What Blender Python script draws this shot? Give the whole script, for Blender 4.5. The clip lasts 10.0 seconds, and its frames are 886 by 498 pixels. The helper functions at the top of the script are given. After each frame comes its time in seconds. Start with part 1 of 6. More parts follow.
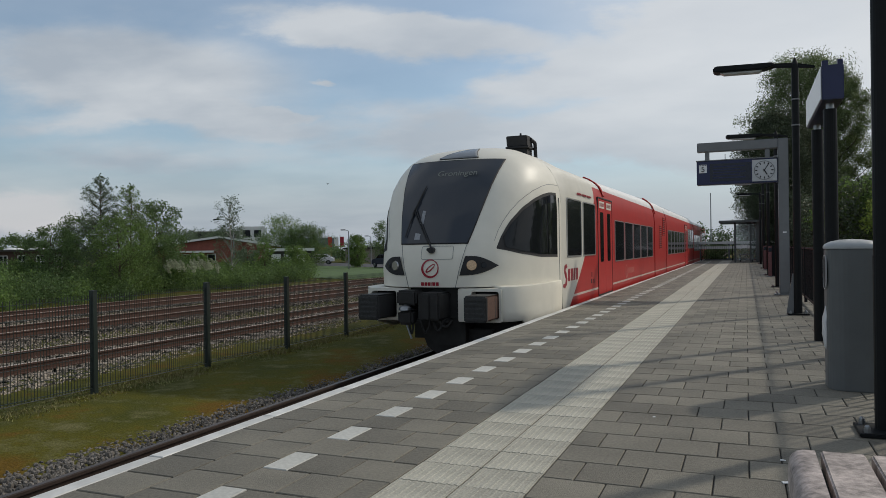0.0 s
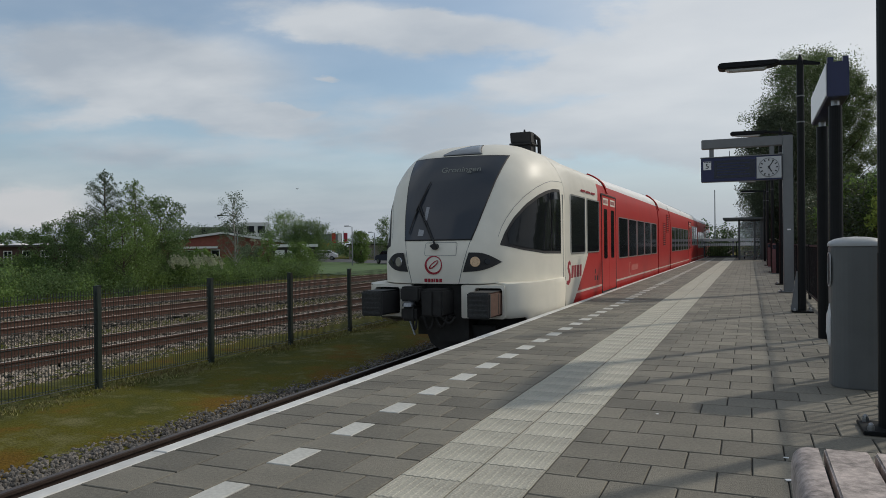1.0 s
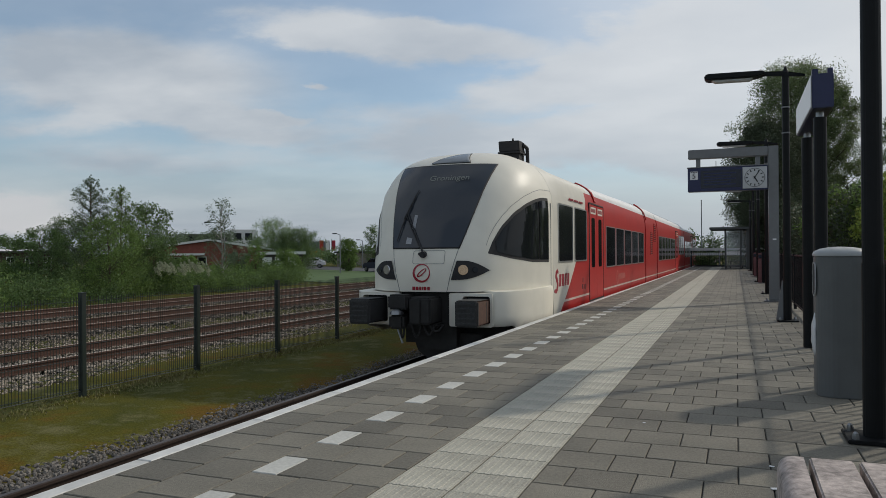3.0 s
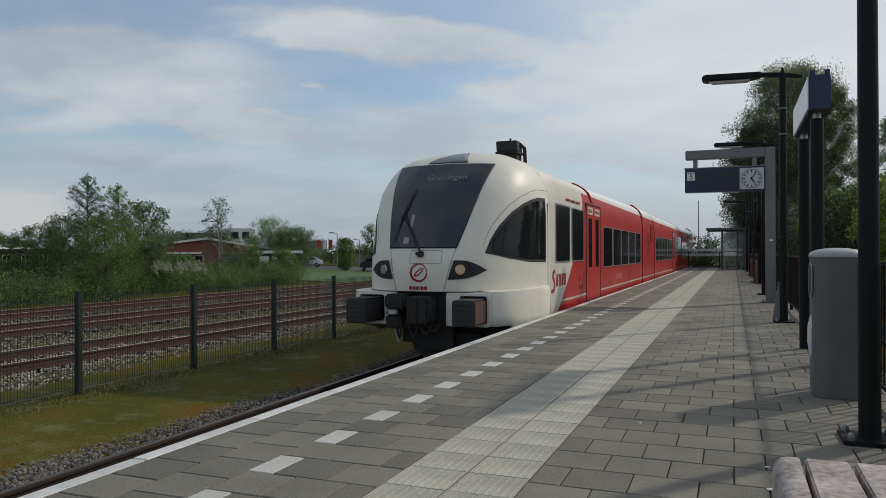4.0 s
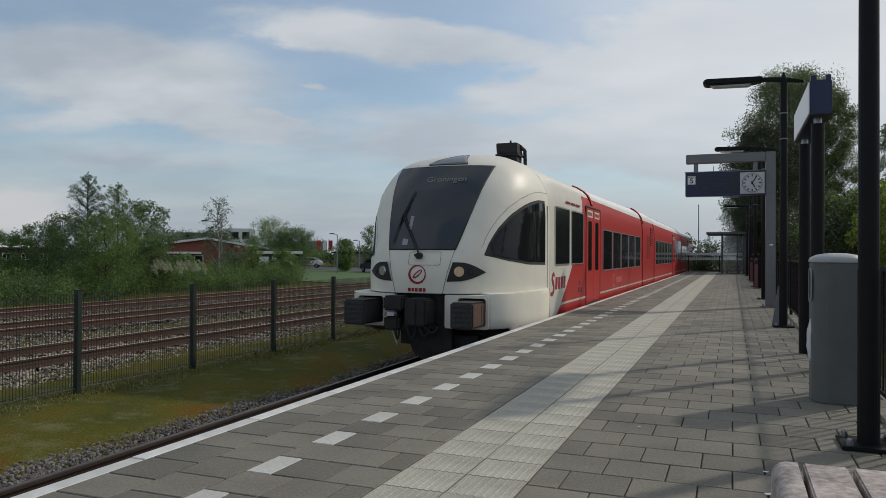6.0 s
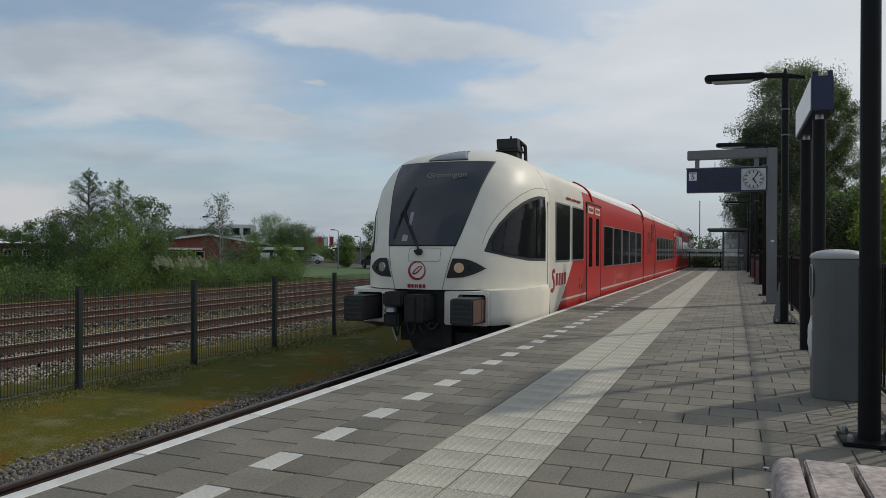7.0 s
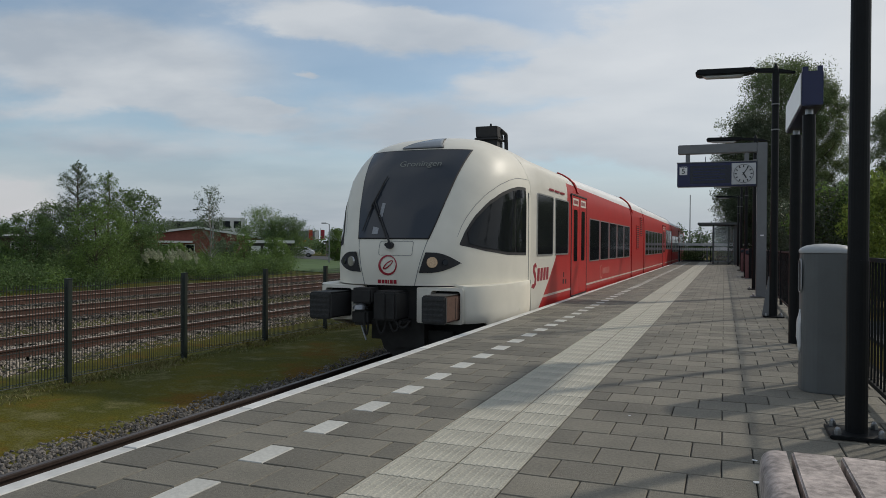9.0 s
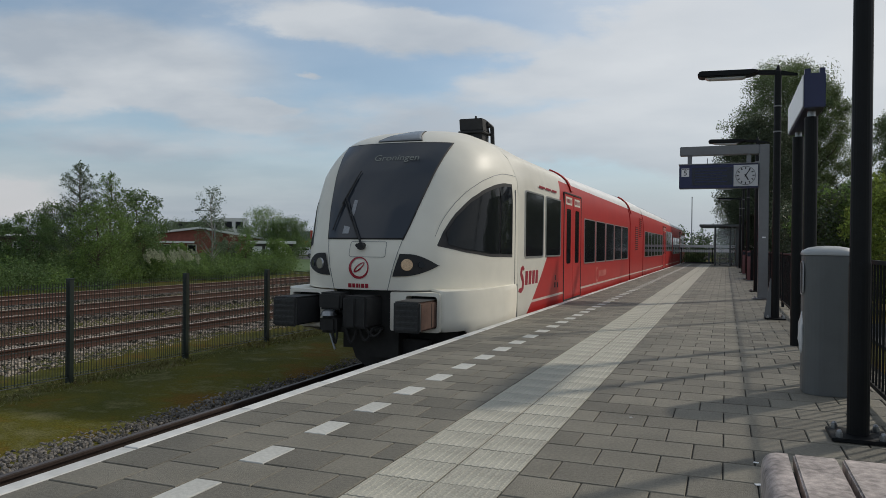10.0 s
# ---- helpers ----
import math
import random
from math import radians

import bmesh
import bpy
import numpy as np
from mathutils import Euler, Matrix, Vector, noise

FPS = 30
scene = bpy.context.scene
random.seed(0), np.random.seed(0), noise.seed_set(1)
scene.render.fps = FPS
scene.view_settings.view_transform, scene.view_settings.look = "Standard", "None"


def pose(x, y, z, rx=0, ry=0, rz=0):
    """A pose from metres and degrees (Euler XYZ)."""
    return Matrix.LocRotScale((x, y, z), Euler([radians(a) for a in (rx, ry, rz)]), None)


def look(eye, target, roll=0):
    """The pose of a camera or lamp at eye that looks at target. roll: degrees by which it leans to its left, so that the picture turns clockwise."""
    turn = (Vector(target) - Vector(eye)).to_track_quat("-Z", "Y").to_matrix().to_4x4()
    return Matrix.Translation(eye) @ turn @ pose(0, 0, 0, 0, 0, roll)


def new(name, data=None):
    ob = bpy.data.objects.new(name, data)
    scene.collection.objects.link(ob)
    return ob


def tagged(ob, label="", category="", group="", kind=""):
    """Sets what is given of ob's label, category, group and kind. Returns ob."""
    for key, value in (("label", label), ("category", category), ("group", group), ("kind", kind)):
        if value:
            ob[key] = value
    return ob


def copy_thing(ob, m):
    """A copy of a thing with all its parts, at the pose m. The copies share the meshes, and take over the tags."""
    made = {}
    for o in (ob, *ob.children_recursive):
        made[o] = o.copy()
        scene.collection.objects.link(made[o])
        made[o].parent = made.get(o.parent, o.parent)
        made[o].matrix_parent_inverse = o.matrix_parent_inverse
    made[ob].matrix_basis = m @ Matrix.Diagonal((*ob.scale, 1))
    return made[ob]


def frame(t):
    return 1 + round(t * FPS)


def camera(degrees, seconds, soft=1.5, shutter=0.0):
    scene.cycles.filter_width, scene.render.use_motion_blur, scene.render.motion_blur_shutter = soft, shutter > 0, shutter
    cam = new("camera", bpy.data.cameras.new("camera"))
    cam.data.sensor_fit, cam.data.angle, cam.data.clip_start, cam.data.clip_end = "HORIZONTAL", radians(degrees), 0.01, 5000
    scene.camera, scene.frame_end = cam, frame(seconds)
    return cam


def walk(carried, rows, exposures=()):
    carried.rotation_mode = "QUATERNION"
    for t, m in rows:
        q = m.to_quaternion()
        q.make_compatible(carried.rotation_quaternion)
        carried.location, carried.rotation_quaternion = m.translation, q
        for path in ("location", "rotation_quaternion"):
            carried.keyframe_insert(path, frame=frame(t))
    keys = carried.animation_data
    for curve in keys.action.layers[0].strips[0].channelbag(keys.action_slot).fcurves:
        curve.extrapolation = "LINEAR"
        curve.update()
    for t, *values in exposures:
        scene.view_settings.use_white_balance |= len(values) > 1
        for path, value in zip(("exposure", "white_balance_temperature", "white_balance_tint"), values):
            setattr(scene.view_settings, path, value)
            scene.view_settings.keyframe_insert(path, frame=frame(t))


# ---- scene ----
cam = camera(62.157, 10.0, soft=0.7)
EYE = (2.946, 0.0, 1.073)
# seconds, yaw, pitch, roll of the hand-held camera, which stays at one spot
TURNS = [(0, 22.417, -0.028, 0.825), (0.5, 22.76, -0.529, 0.635), (1, 22.688, -0.306, 0.673),
         (1.5, 23.456, -0.056, 1.063), (2, 22.592, -0.115, 0.625), (2.5, 22.097, 0.066, 0.399),
         (3, 21.761, 0.317, 0.404), (4.5, 21.448, 0.284, 0.067), (5, 21.56, 0.56, -0.273),
         (5.5, 21.532, 0.479, -0.309), (7, 21.609, 0.127, -0.325), (7.5, 21.691, -0.419, -0.254),
         (8, 21.003, 0.501, -0.578), (8.5, 20.809, 0.197, -0.549), (9, 20.924, -0.368, -0.454),
         (9.5, 21.227, -0.121, -0.58), (10, 21.047, -0.286, -0.622)]
walk(cam, [(t, pose(*EYE, 90 + p, r, y)) for t, y, p, r in TURNS], [(0, 0.0), (10, 0.0)])

# ---- world and sun ----
SUN_EL, SUN_AZ = 36.0, 38.0     # azimuth from +y towards +x
CLOUDS = ((-0.44, 0.25, 0.30, 0.075, -5, 1.0), (-0.33, 0.19, 0.19, 0.034, -9, 0.9), (-0.51, 0.182, 0.17, 0.018, 3, 0.45),
          (0.01, 0.282, 0.26, 0.032, -4, 1.0), (-0.13, 0.307, 0.19, 0.034, -8, 0.9), (0.17, 0.232, 0.17, 0.036, 9, 0.95),
          (0.40, 0.19, 0.30, 0.17, 0, 0.9), (0.10, 0.155, 0.36, 0.055, -3, 0.75), (-0.57, 0.066, 0.085, 0.026, -3, 1.0),
          (0.42, 0.31, 0.30, 0.085, 0, 0.7), (-0.205, 0.188, 0.045, 0.011, -8, 0.8), (-0.16, 0.236, 0.025, 0.006, 0, 0.7),
          (-0.30, 0.12, 0.45, 0.06, 0, 0.40))


def make_world():
    w = bpy.data.worlds.new("sky")
    scene.world = w
    w.use_nodes = True
    nt = w.node_tree
    nt.nodes.clear()
    N, L = nt.nodes.new, nt.links.new
    sky = N("ShaderNodeTexSky")
    sky.sky_type, sky.sun_disc = "NISHITA", False
    sky.sun_elevation, sky.sun_rotation = radians(SUN_EL), radians(SUN_AZ)
    sky.air_density, sky.dust_density, sky.ozone_density = 1.0, 0.6, 2.0
    tc = N("ShaderNodeTexCoord")
    sep = N("ShaderNodeSeparateXYZ")
    L(tc.outputs["Generated"], sep.inputs[0])
    # clouds on a plane high above: direction divided by its height
    zc = N("ShaderNodeMath"); zc.operation = "MAXIMUM"; zc.inputs[1].default_value = 0.0
    L(sep.outputs[2], zc.inputs[0])
    za = N("ShaderNodeMath"); za.operation = "ADD"; za.inputs[1].default_value = 0.16
    L(zc.outputs[0], za.inputs[0])
    dx = N("ShaderNodeMath"); dx.operation = "DIVIDE"
    dy = N("ShaderNodeMath"); dy.operation = "DIVIDE"
    L(sep.outputs[0], dx.inputs[0]); L(za.outputs[0], dx.inputs[1])
    L(sep.outputs[1], dy.inputs[0]); L(za.outputs[0], dy.inputs[1])
    comb = N("ShaderNodeCombineXYZ")
    L(dx.outputs[0], comb.inputs[0]); L(dy.outputs[0], comb.inputs[1])
    mp = N("ShaderNodeMapping")
    mp.inputs["Rotation"].default_value = (0, 0, radians(-22))
    mp.inputs["Scale"].default_value = (0.75, 0.95, 1)
    mp.inputs["Location"].default_value = (0.6, 0.9, 0)
    L(comb.outputs[0], mp.inputs[0])
    n1 = N("ShaderNodeTexNoise")
    n1.inputs["Scale"].default_value, n1.inputs["Detail"].default_value = 1.0, 9
    n1.inputs["Roughness"].default_value, n1.inputs["Distortion"].default_value = 0.52, 0.55
    L(mp.outputs[0], n1.inputs["Vector"])
    ramp = N("ShaderNodeValToRGB")
    ramp.color_ramp.elements[0].position, ramp.color_ramp.elements[1].position = 0.43, 0.545
    L(n1.outputs[0], ramp.inputs[0])
    # cloud banks ahead: soft ellipses (bearing right of the view axis, height, half sizes, tilt, density) frayed by noise
    ax = radians(22.4)
    fw = N("ShaderNodeVectorMath"); fw.operation = "DOT_PRODUCT"; fw.inputs[1].default_value = (-math.sin(ax), math.cos(ax), 0)
    rt = N("ShaderNodeVectorMath"); rt.operation = "DOT_PRODUCT"; rt.inputs[1].default_value = (math.cos(ax), math.sin(ax), 0)
    L(tc.outputs["Generated"], fw.inputs[0]); L(tc.outputs["Generated"], rt.inputs[0])
    fm = N("ShaderNodeMath"); fm.operation = "MAXIMUM"; fm.inputs[1].default_value = 0.2
    L(fw.outputs["Value"], fm.inputs[0])
    cu = N("ShaderNodeMath"); cu.operation = "DIVIDE"
    cv = N("ShaderNodeMath"); cv.operation = "DIVIDE"
    L(rt.outputs["Value"], cu.inputs[0]); L(fm.outputs[0], cu.inputs[1])
    L(sep.outputs[2], cv.inputs[0]); L(fm.outputs[0], cv.inputs[1])
    cw = N("ShaderNodeCombineXYZ")
    L(cu.outputs[0], cw.inputs[0]); L(cv.outputs[0], cw.inputs[1])
    stretch = N("ShaderNodeMapping"); stretch.inputs["Scale"].default_value = (1.0, 2.6, 1.0)
    L(cw.outputs[0], stretch.inputs[0])
    fray = N("ShaderNodeTexNoise")
    fray.inputs["Scale"].default_value, fray.inputs["Detail"].default_value, fray.inputs["Roughness"].default_value = 5.0, 8, 0.6
    L(stretch.outputs[0], fray.inputs["Vector"])
    off = N("ShaderNodeVectorMath"); off.operation = "MULTIPLY_ADD"
    off.inputs[1].default_value, off.inputs[2].default_value = (0.16, 0.07, 0), (-0.08, -0.035, 0)
    L(fray.outputs["Color"], off.inputs[0])
    bent = N("ShaderNodeVectorMath"); bent.operation = "ADD"
    L(cw.outputs[0], bent.inputs[0]); L(off.outputs[0], bent.inputs[1])
    total = None
    for u, v, ru, rv, tilt, dens in CLOUDS:
        el = N("ShaderNodeMapping"); el.vector_type = "TEXTURE"
        el.inputs["Location"].default_value = (u, v, 0)
        el.inputs["Rotation"].default_value = (0, 0, radians(tilt))
        el.inputs["Scale"].default_value = (ru, rv, 1)
        L(bent.outputs[0], el.inputs[0])
        gr = N("ShaderNodeTexGradient"); gr.gradient_type = "SPHERICAL"
        L(el.outputs[0], gr.inputs[0])
        ma = N("ShaderNodeMath"); ma.operation = "MULTIPLY_ADD"; ma.inputs[1].default_value = dens
        L(gr.outputs["Fac"], ma.inputs[0])
        if total:
            L(total.outputs[0], ma.inputs[2])
        else:
            ma.inputs[2].default_value = 0.0
        total = ma
    wisp = N("ShaderNodeMath"); wisp.operation = "MULTIPLY_ADD"
    wisp.inputs[1].default_value = 0.9
    L(fray.outputs["Fac"], wisp.inputs[0]); L(total.outputs[0], wisp.inputs[2])
    bank_ = N("ShaderNodeMapRange"); bank_.interpolation_type = "SMOOTHSTEP"
    bank_.inputs["From Min"].default_value, bank_.inputs["From Max"].default_value = 0.42, 1.0
    L(wisp.outputs[0], bank_.inputs["Value"])
    ahead = N("ShaderNodeMapRange"); ahead.interpolation_type = "SMOOTHSTEP"
    ahead.inputs["From Min"].default_value, ahead.inputs["From Max"].default_value = 0.35, 0.7
    L(fw.outputs["Value"], ahead.inputs["Value"])
    both = N("ShaderNodeMix")
    L(ahead.outputs[0], both.inputs["Factor"]); L(ramp.outputs[0], both.inputs["A"]); L(bank_.outputs[0], both.inputs["B"])
    # veil: thin haze all over
    cover = N("ShaderNodeMath"); cover.operation = "MULTIPLY_ADD"
    cover.inputs[1].default_value, cover.inputs[2].default_value = 0.58, 0.33
    L(both.outputs["Result"], cover.inputs[0])
    n2 = N("ShaderNodeTexNoise")
    n2.inputs["Scale"].default_value, n2.inputs["Detail"].default_value = 2.0, 7
    L(mp.outputs[0], n2.inputs["Vector"])
    tone = N("ShaderNodeValToRGB")
    tone.color_ramp.elements[0].position, tone.color_ramp.elements[1].position = 0.36, 0.64
    tone.color_ramp.elements[0].color = (4.5, 5.0, 5.6, 1)
    tone.color_ramp.elements[1].color = (6.7, 7.0, 7.3, 1)
    L(n2.outputs[0], tone.inputs[0])
    mix = N("ShaderNodeMix"); mix.data_type = "RGBA"
    # haze thickens towards the horizon, and brightens towards the sun
    low = N("ShaderNodeMapRange"); low.interpolation_type = "SMOOTHSTEP"
    low.inputs["From Min"].default_value, low.inputs["From Max"].default_value = 0.02, 0.22
    low.inputs["To Min"].default_value, low.inputs["To Max"].default_value = 0.95, 0.0
    L(sep.outputs[2], low.inputs["Value"])
    cov = N("ShaderNodeMath"); cov.operation = "MAXIMUM"
    L(cover.outputs[0], cov.inputs[0]); L(low.outputs[0], cov.inputs[1])
    dot = N("ShaderNodeVectorMath"); dot.operation = "DOT_PRODUCT"
    dot.inputs[1].default_value = (math.sin(radians(SUN_AZ)), math.cos(radians(SUN_AZ)), 0.25)
    L(tc.outputs["Generated"], dot.inputs[0])
    near = N("ShaderNodeMapRange"); near.interpolation_type = "SMOOTHSTEP"
    near.inputs["From Min"].default_value, near.inputs["From Max"].default_value = 0.35, 1.0
    L(dot.outputs["Value"], near.inputs["Value"])
    cov2 = N("ShaderNodeMath"); cov2.operation = "MAXIMUM"
    L(cov.outputs[0], cov2.inputs[0]); L(near.outputs[0], cov2.inputs[1])
    warm = N("ShaderNodeMix"); warm.data_type = "RGBA"
    nf = N("ShaderNodeMath"); nf.operation = "MULTIPLY"; nf.inputs[1].default_value = 0.75
    L(near.outputs[0], nf.inputs[0])
    L(nf.outputs[0], warm.inputs["Factor"])
    L(tone.outputs[0], warm.inputs["A"]); warm.inputs["B"].default_value = (8.4, 8.55, 8.7, 1)
    hz = N("ShaderNodeMix"); hz.data_type = "RGBA"
    lh = N("ShaderNodeMath"); lh.operation = "MULTIPLY"; lh.inputs[1].default_value = 0.75
    L(low.outputs[0], lh.inputs[0]); L(lh.outputs[0], hz.inputs["Factor"])
    L(warm.outputs["Result"], hz.inputs["A"]); hz.inputs["B"].default_value = (3.7, 4.25, 5.0, 1)
    lc = N("ShaderNodeMapping"); lc.vector_type = "TEXTURE"
    lc.inputs["Location"].default_value, lc.inputs["Rotation"].default_value, lc.inputs["Scale"].default_value = (-0.575, 0.062, 0), (0, 0, radians(-2)), (0.115, 0.034, 1)
    L(bent.outputs[0], lc.inputs[0])
    lg = N("ShaderNodeTexGradient"); lg.gradient_type = "SPHERICAL"
    L(lc.outputs[0], lg.inputs[0])
    lf = N("ShaderNodeMapRange"); lf.interpolation_type = "SMOOTHSTEP"
    lf.inputs["From Min"].default_value, lf.inputs["From Max"].default_value, lf.inputs["To Max"].default_value = 0.05, 0.6, 0.75
    L(lg.outputs["Fac"], lf.inputs["Value"])
    hz2 = N("ShaderNodeMix"); hz2.data_type = "RGBA"; hz2.inputs["B"].default_value = (6.9, 6.75, 6.9, 1)
    L(lf.outputs[0], hz2.inputs["Factor"]); L(hz.outputs["Result"], hz2.inputs["A"])
    L(cov2.outputs[0], mix.inputs["Factor"])
    clear = N("ShaderNodeMix"); clear.data_type = "RGBA"; clear.blend_type = "MULTIPLY"; clear.inputs["Factor"].default_value = 1.0
    L(sky.outputs[0], clear.inputs["A"]); clear.inputs["B"].default_value = (1.08, 1.20, 1.19, 1)
    L(clear.outputs["Result"], mix.inputs["A"]); L(hz2.outputs["Result"], mix.inputs["B"])
    bg = N("ShaderNodeBackground"); bg.inputs["Strength"].default_value = 0.09
    L(mix.outputs["Result"], bg.inputs["Color"])
    out = N("ShaderNodeOutputWorld")
    L(bg.outputs[0], out.inputs["Surface"])


make_world()
sun = new("sun", bpy.data.lights.new("sun", "SUN"))
sun.data.energy, sun.data.angle, sun.data.color = 1.8, radians(2.1), (1.0, 0.92, 0.79)
_a, _e = radians(SUN_AZ), radians(SUN_EL)
sun.matrix_world = look((math.sin(_a) * math.cos(_e) * 50, math.cos(_a) * math.cos(_e) * 50, math.sin(_e) * 50), (0, 0, 0))


# ---- materials ----
def mat(name, color, rough=0.6, metal=0.0, var=0.25, scale=8.0, bump=0.0, bscale=60.0, dark=None, big=0.6, spec=0.5,
        island=0.0, random_=0.0, coat=0.0, emit=None, across=False):
    """A surface with colour variation at two scales and fine relief."""
    m = bpy.data.materials.new(name)
    m.use_nodes = True
    nt = m.node_tree
    N, L = nt.nodes.new, nt.links.new
    b = nt.nodes["Principled BSDF"]
    b.inputs["Roughness"].default_value, b.inputs["Metallic"].default_value = rough, metal
    b.inputs["Specular IOR Level"].default_value = spec
    b.inputs["Coat Weight"].default_value = coat
    tc = N("ShaderNodeTexCoord")
    a = N("ShaderNodeTexNoise"); a.inputs["Scale"].default_value = scale; a.inputs["Detail"].default_value = 6
    c = N("ShaderNodeTexNoise"); c.inputs["Scale"].default_value = big; c.inputs["Detail"].default_value = 3
    place = N("ShaderNodeNewGeometry").outputs["Position"] if across else tc.outputs["Object"]
    L(place, a.inputs["Vector"]); L(place, c.inputs["Vector"])
    add = N("ShaderNodeMath"); add.operation = "ADD"
    L(a.outputs[0], add.inputs[0]); L(c.outputs[0], add.inputs[1])
    last = add
    if island or random_:
        g = N("ShaderNodeNewGeometry") if island else N("ShaderNodeObjectInfo")
        mul = N("ShaderNodeMath"); mul.operation = "MULTIPLY_ADD"
        mul.inputs[1].default_value, mul.inputs[2].default_value = (island or random_), -(island or random_) / 2
        L(g.outputs["Random Per Island" if island else "Random"], mul.inputs[0])
        add2 = N("ShaderNodeMath"); add2.operation = "ADD"
        L(last.outputs[0], add2.inputs[0]); L(mul.outputs[0], add2.inputs[1])
        last = add2
    rp = N("ShaderNodeMapRange")
    rp.inputs["From Min"].default_value, rp.inputs["From Max"].default_value = 0.62, 1.38
    L(last.outputs[0], rp.inputs["Value"])
    mx = N("ShaderNodeMix"); mx.data_type = "RGBA"
    d = dark if dark else tuple(v * (1 - var) for v in color)
    hi = tuple(min(1, v * (1 + var * 0.6)) for v in color)
    mx.inputs["A"].default_value, mx.inputs["B"].default_value = (*d, 1), (*hi, 1)
    L(rp.outputs[0], mx.inputs["Factor"])
    L(mx.outputs["Result"], b.inputs["Base Color"])
    if bump:
        bn = N("ShaderNodeTexNoise"); bn.inputs["Scale"].default_value = bscale; bn.inputs["Detail"].default_value = 4
        L(place, bn.inputs["Vector"])
        bu = N("ShaderNodeBump"); bu.inputs["Strength"].default_value = bump; bu.inputs["Distance"].default_value = 0.01
        L(bn.outputs[0], bu.inputs["Height"]); L(bu.outputs[0], b.inputs["Normal"])
    if emit:
        b.inputs["Emission Color"].default_value = (*emit[:3], 1)
        b.inputs["Emission Strength"].default_value = emit[3]
    return m


M = {}
M["tile"] = mat("concrete_paver", (0.1871, 0.1707, 0.1337), 0.72, var=0.42, scale=60, big=1.7, bump=0.6, bscale=190, random_=0.5, across=True)
M["tile_j"] = mat("concrete_paver_far", (0.1871, 0.1707, 0.1337), 0.72, var=0.42, scale=60, big=1.7, bump=0.6, bscale=190, island=0.5, across=True)
M["white_tile"] = mat("white_concrete", (0.528, 0.522, 0.48), 0.75, var=0.28, scale=40, bump=0.2, bscale=160, random_=0.2)
M["guide"] = mat("guide_tile", (0.4464, 0.4258, 0.3555), 0.8, var=0.45, scale=85, big=2.5, bump=0.5, bscale=150, random_=0.08)
M["joint"] = mat("joint_sand", (0.018, 0.017, 0.015), 0.95, var=0.4, scale=30)
M["ballast"] = mat("ballast_stone", (0.3, 0.252, 0.2008), 0.9, var=0.85, scale=25, island=0.9)
M["ballast_far"] = mat("gray_brown_ballast_stone", (0.2295, 0.1874, 0.1499), 0.9, var=0.85, scale=25, island=0.9)
M["ballast_rust"] = mat("rusty_ballast_stone", (0.1875, 0.1562, 0.1375), 0.9, var=0.5, scale=25, island=0.9)
M["ballast_dark"] = mat("dark_ballast_stone", (0.1513, 0.1355, 0.1186), 0.9, var=0.6, scale=25, island=0.9)
M["rail"] = mat("rusty_rail_steel", (0.095, 0.047, 0.034), 0.7, metal=0.3, var=0.4, scale=30, bump=0.2)
M["rail_near"] = mat("dark_rail_steel", (0.045, 0.030, 0.024), 0.65, metal=0.3, var=0.4, scale=30, bump=0.2)
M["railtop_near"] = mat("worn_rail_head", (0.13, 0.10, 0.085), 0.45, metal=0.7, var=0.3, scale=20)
# siding rail heads: sun glint put into the pale base colour
M["railtop_glint"] = mat("rail_head", (0.62, 0.50, 0.41), 0.38, metal=0.25, var=0.3, scale=20)
M["sleeper"] = mat("concrete_sleeper", (0.288, 0.252, 0.216), 0.9, var=0.3, scale=12, bump=0.2)
M["fence"] = mat("dark_green_coated_steel", (0.018, 0.028, 0.024), 0.45, var=0.25, scale=20)
M["black_steel"] = mat("black_painted_steel", (0.009, 0.010, 0.011), 0.5, var=0.3, scale=12, bump=0.03, spec=0.18)
M["gray_steel"] = mat("gray_painted_steel", (0.17, 0.175, 0.18), 0.4, var=0.12, scale=10)
M["bin_steel"] = mat("gray_bin_enamel", (0.112, 0.118, 0.118), 0.5, var=0.15, scale=6)
M["shelter_steel"] = mat("dull_gray_green_steel", (0.075, 0.085, 0.082), 0.55, var=0.2, scale=6)
M["galv"] = mat("galvanised_steel", (0.30, 0.31, 0.32), 0.35, metal=0.9, var=0.2, scale=40)
M["blue"] = mat("dark_blue_enamel", (0.010, 0.013, 0.070), 0.3, var=0.15, scale=8)
M["sign_white"] = mat("white_sign_enamel", (0.8, 0.8, 0.8), 0.35, var=0.04, scale=5)
# sign white grayed for the clock: its shade is put into the colour
M["clock_shaded"] = mat("clock_face_shaded_white", (0.52, 0.53, 0.54), 0.4, var=0.06, scale=5)
M["screen"] = mat("dark_display", (0.006, 0.007, 0.022), 0.25, var=0.2, scale=5)
M["ink"] = mat("black_ink", (0.015, 0.015, 0.02), 0.5, var=0.1)
M["bench"] = mat("weathered_composite_plank", (0.435, 0.3675, 0.3376), 0.6, var=0.8, scale=38, big=5.0, bump=0.3, bscale=120)
M["cream"] = mat("cream_white_paint", (0.7805, 0.7464, 0.6484), 0.42, var=0.08, scale=3, spec=0.16)
M["red"] = mat("red_paint", (0.4935, 0.0252, 0.0231), 0.42, var=0.12, scale=3, spec=0.35)
M["dkred"] = mat("dark_red_ink", (0.33, 0.012, 0.03), 0.35, var=0.1)
M["rubber"] = mat("black_rubber", (0.02392, 0.02392, 0.02576), 0.75, var=0.3, scale=15, bump=0.1)
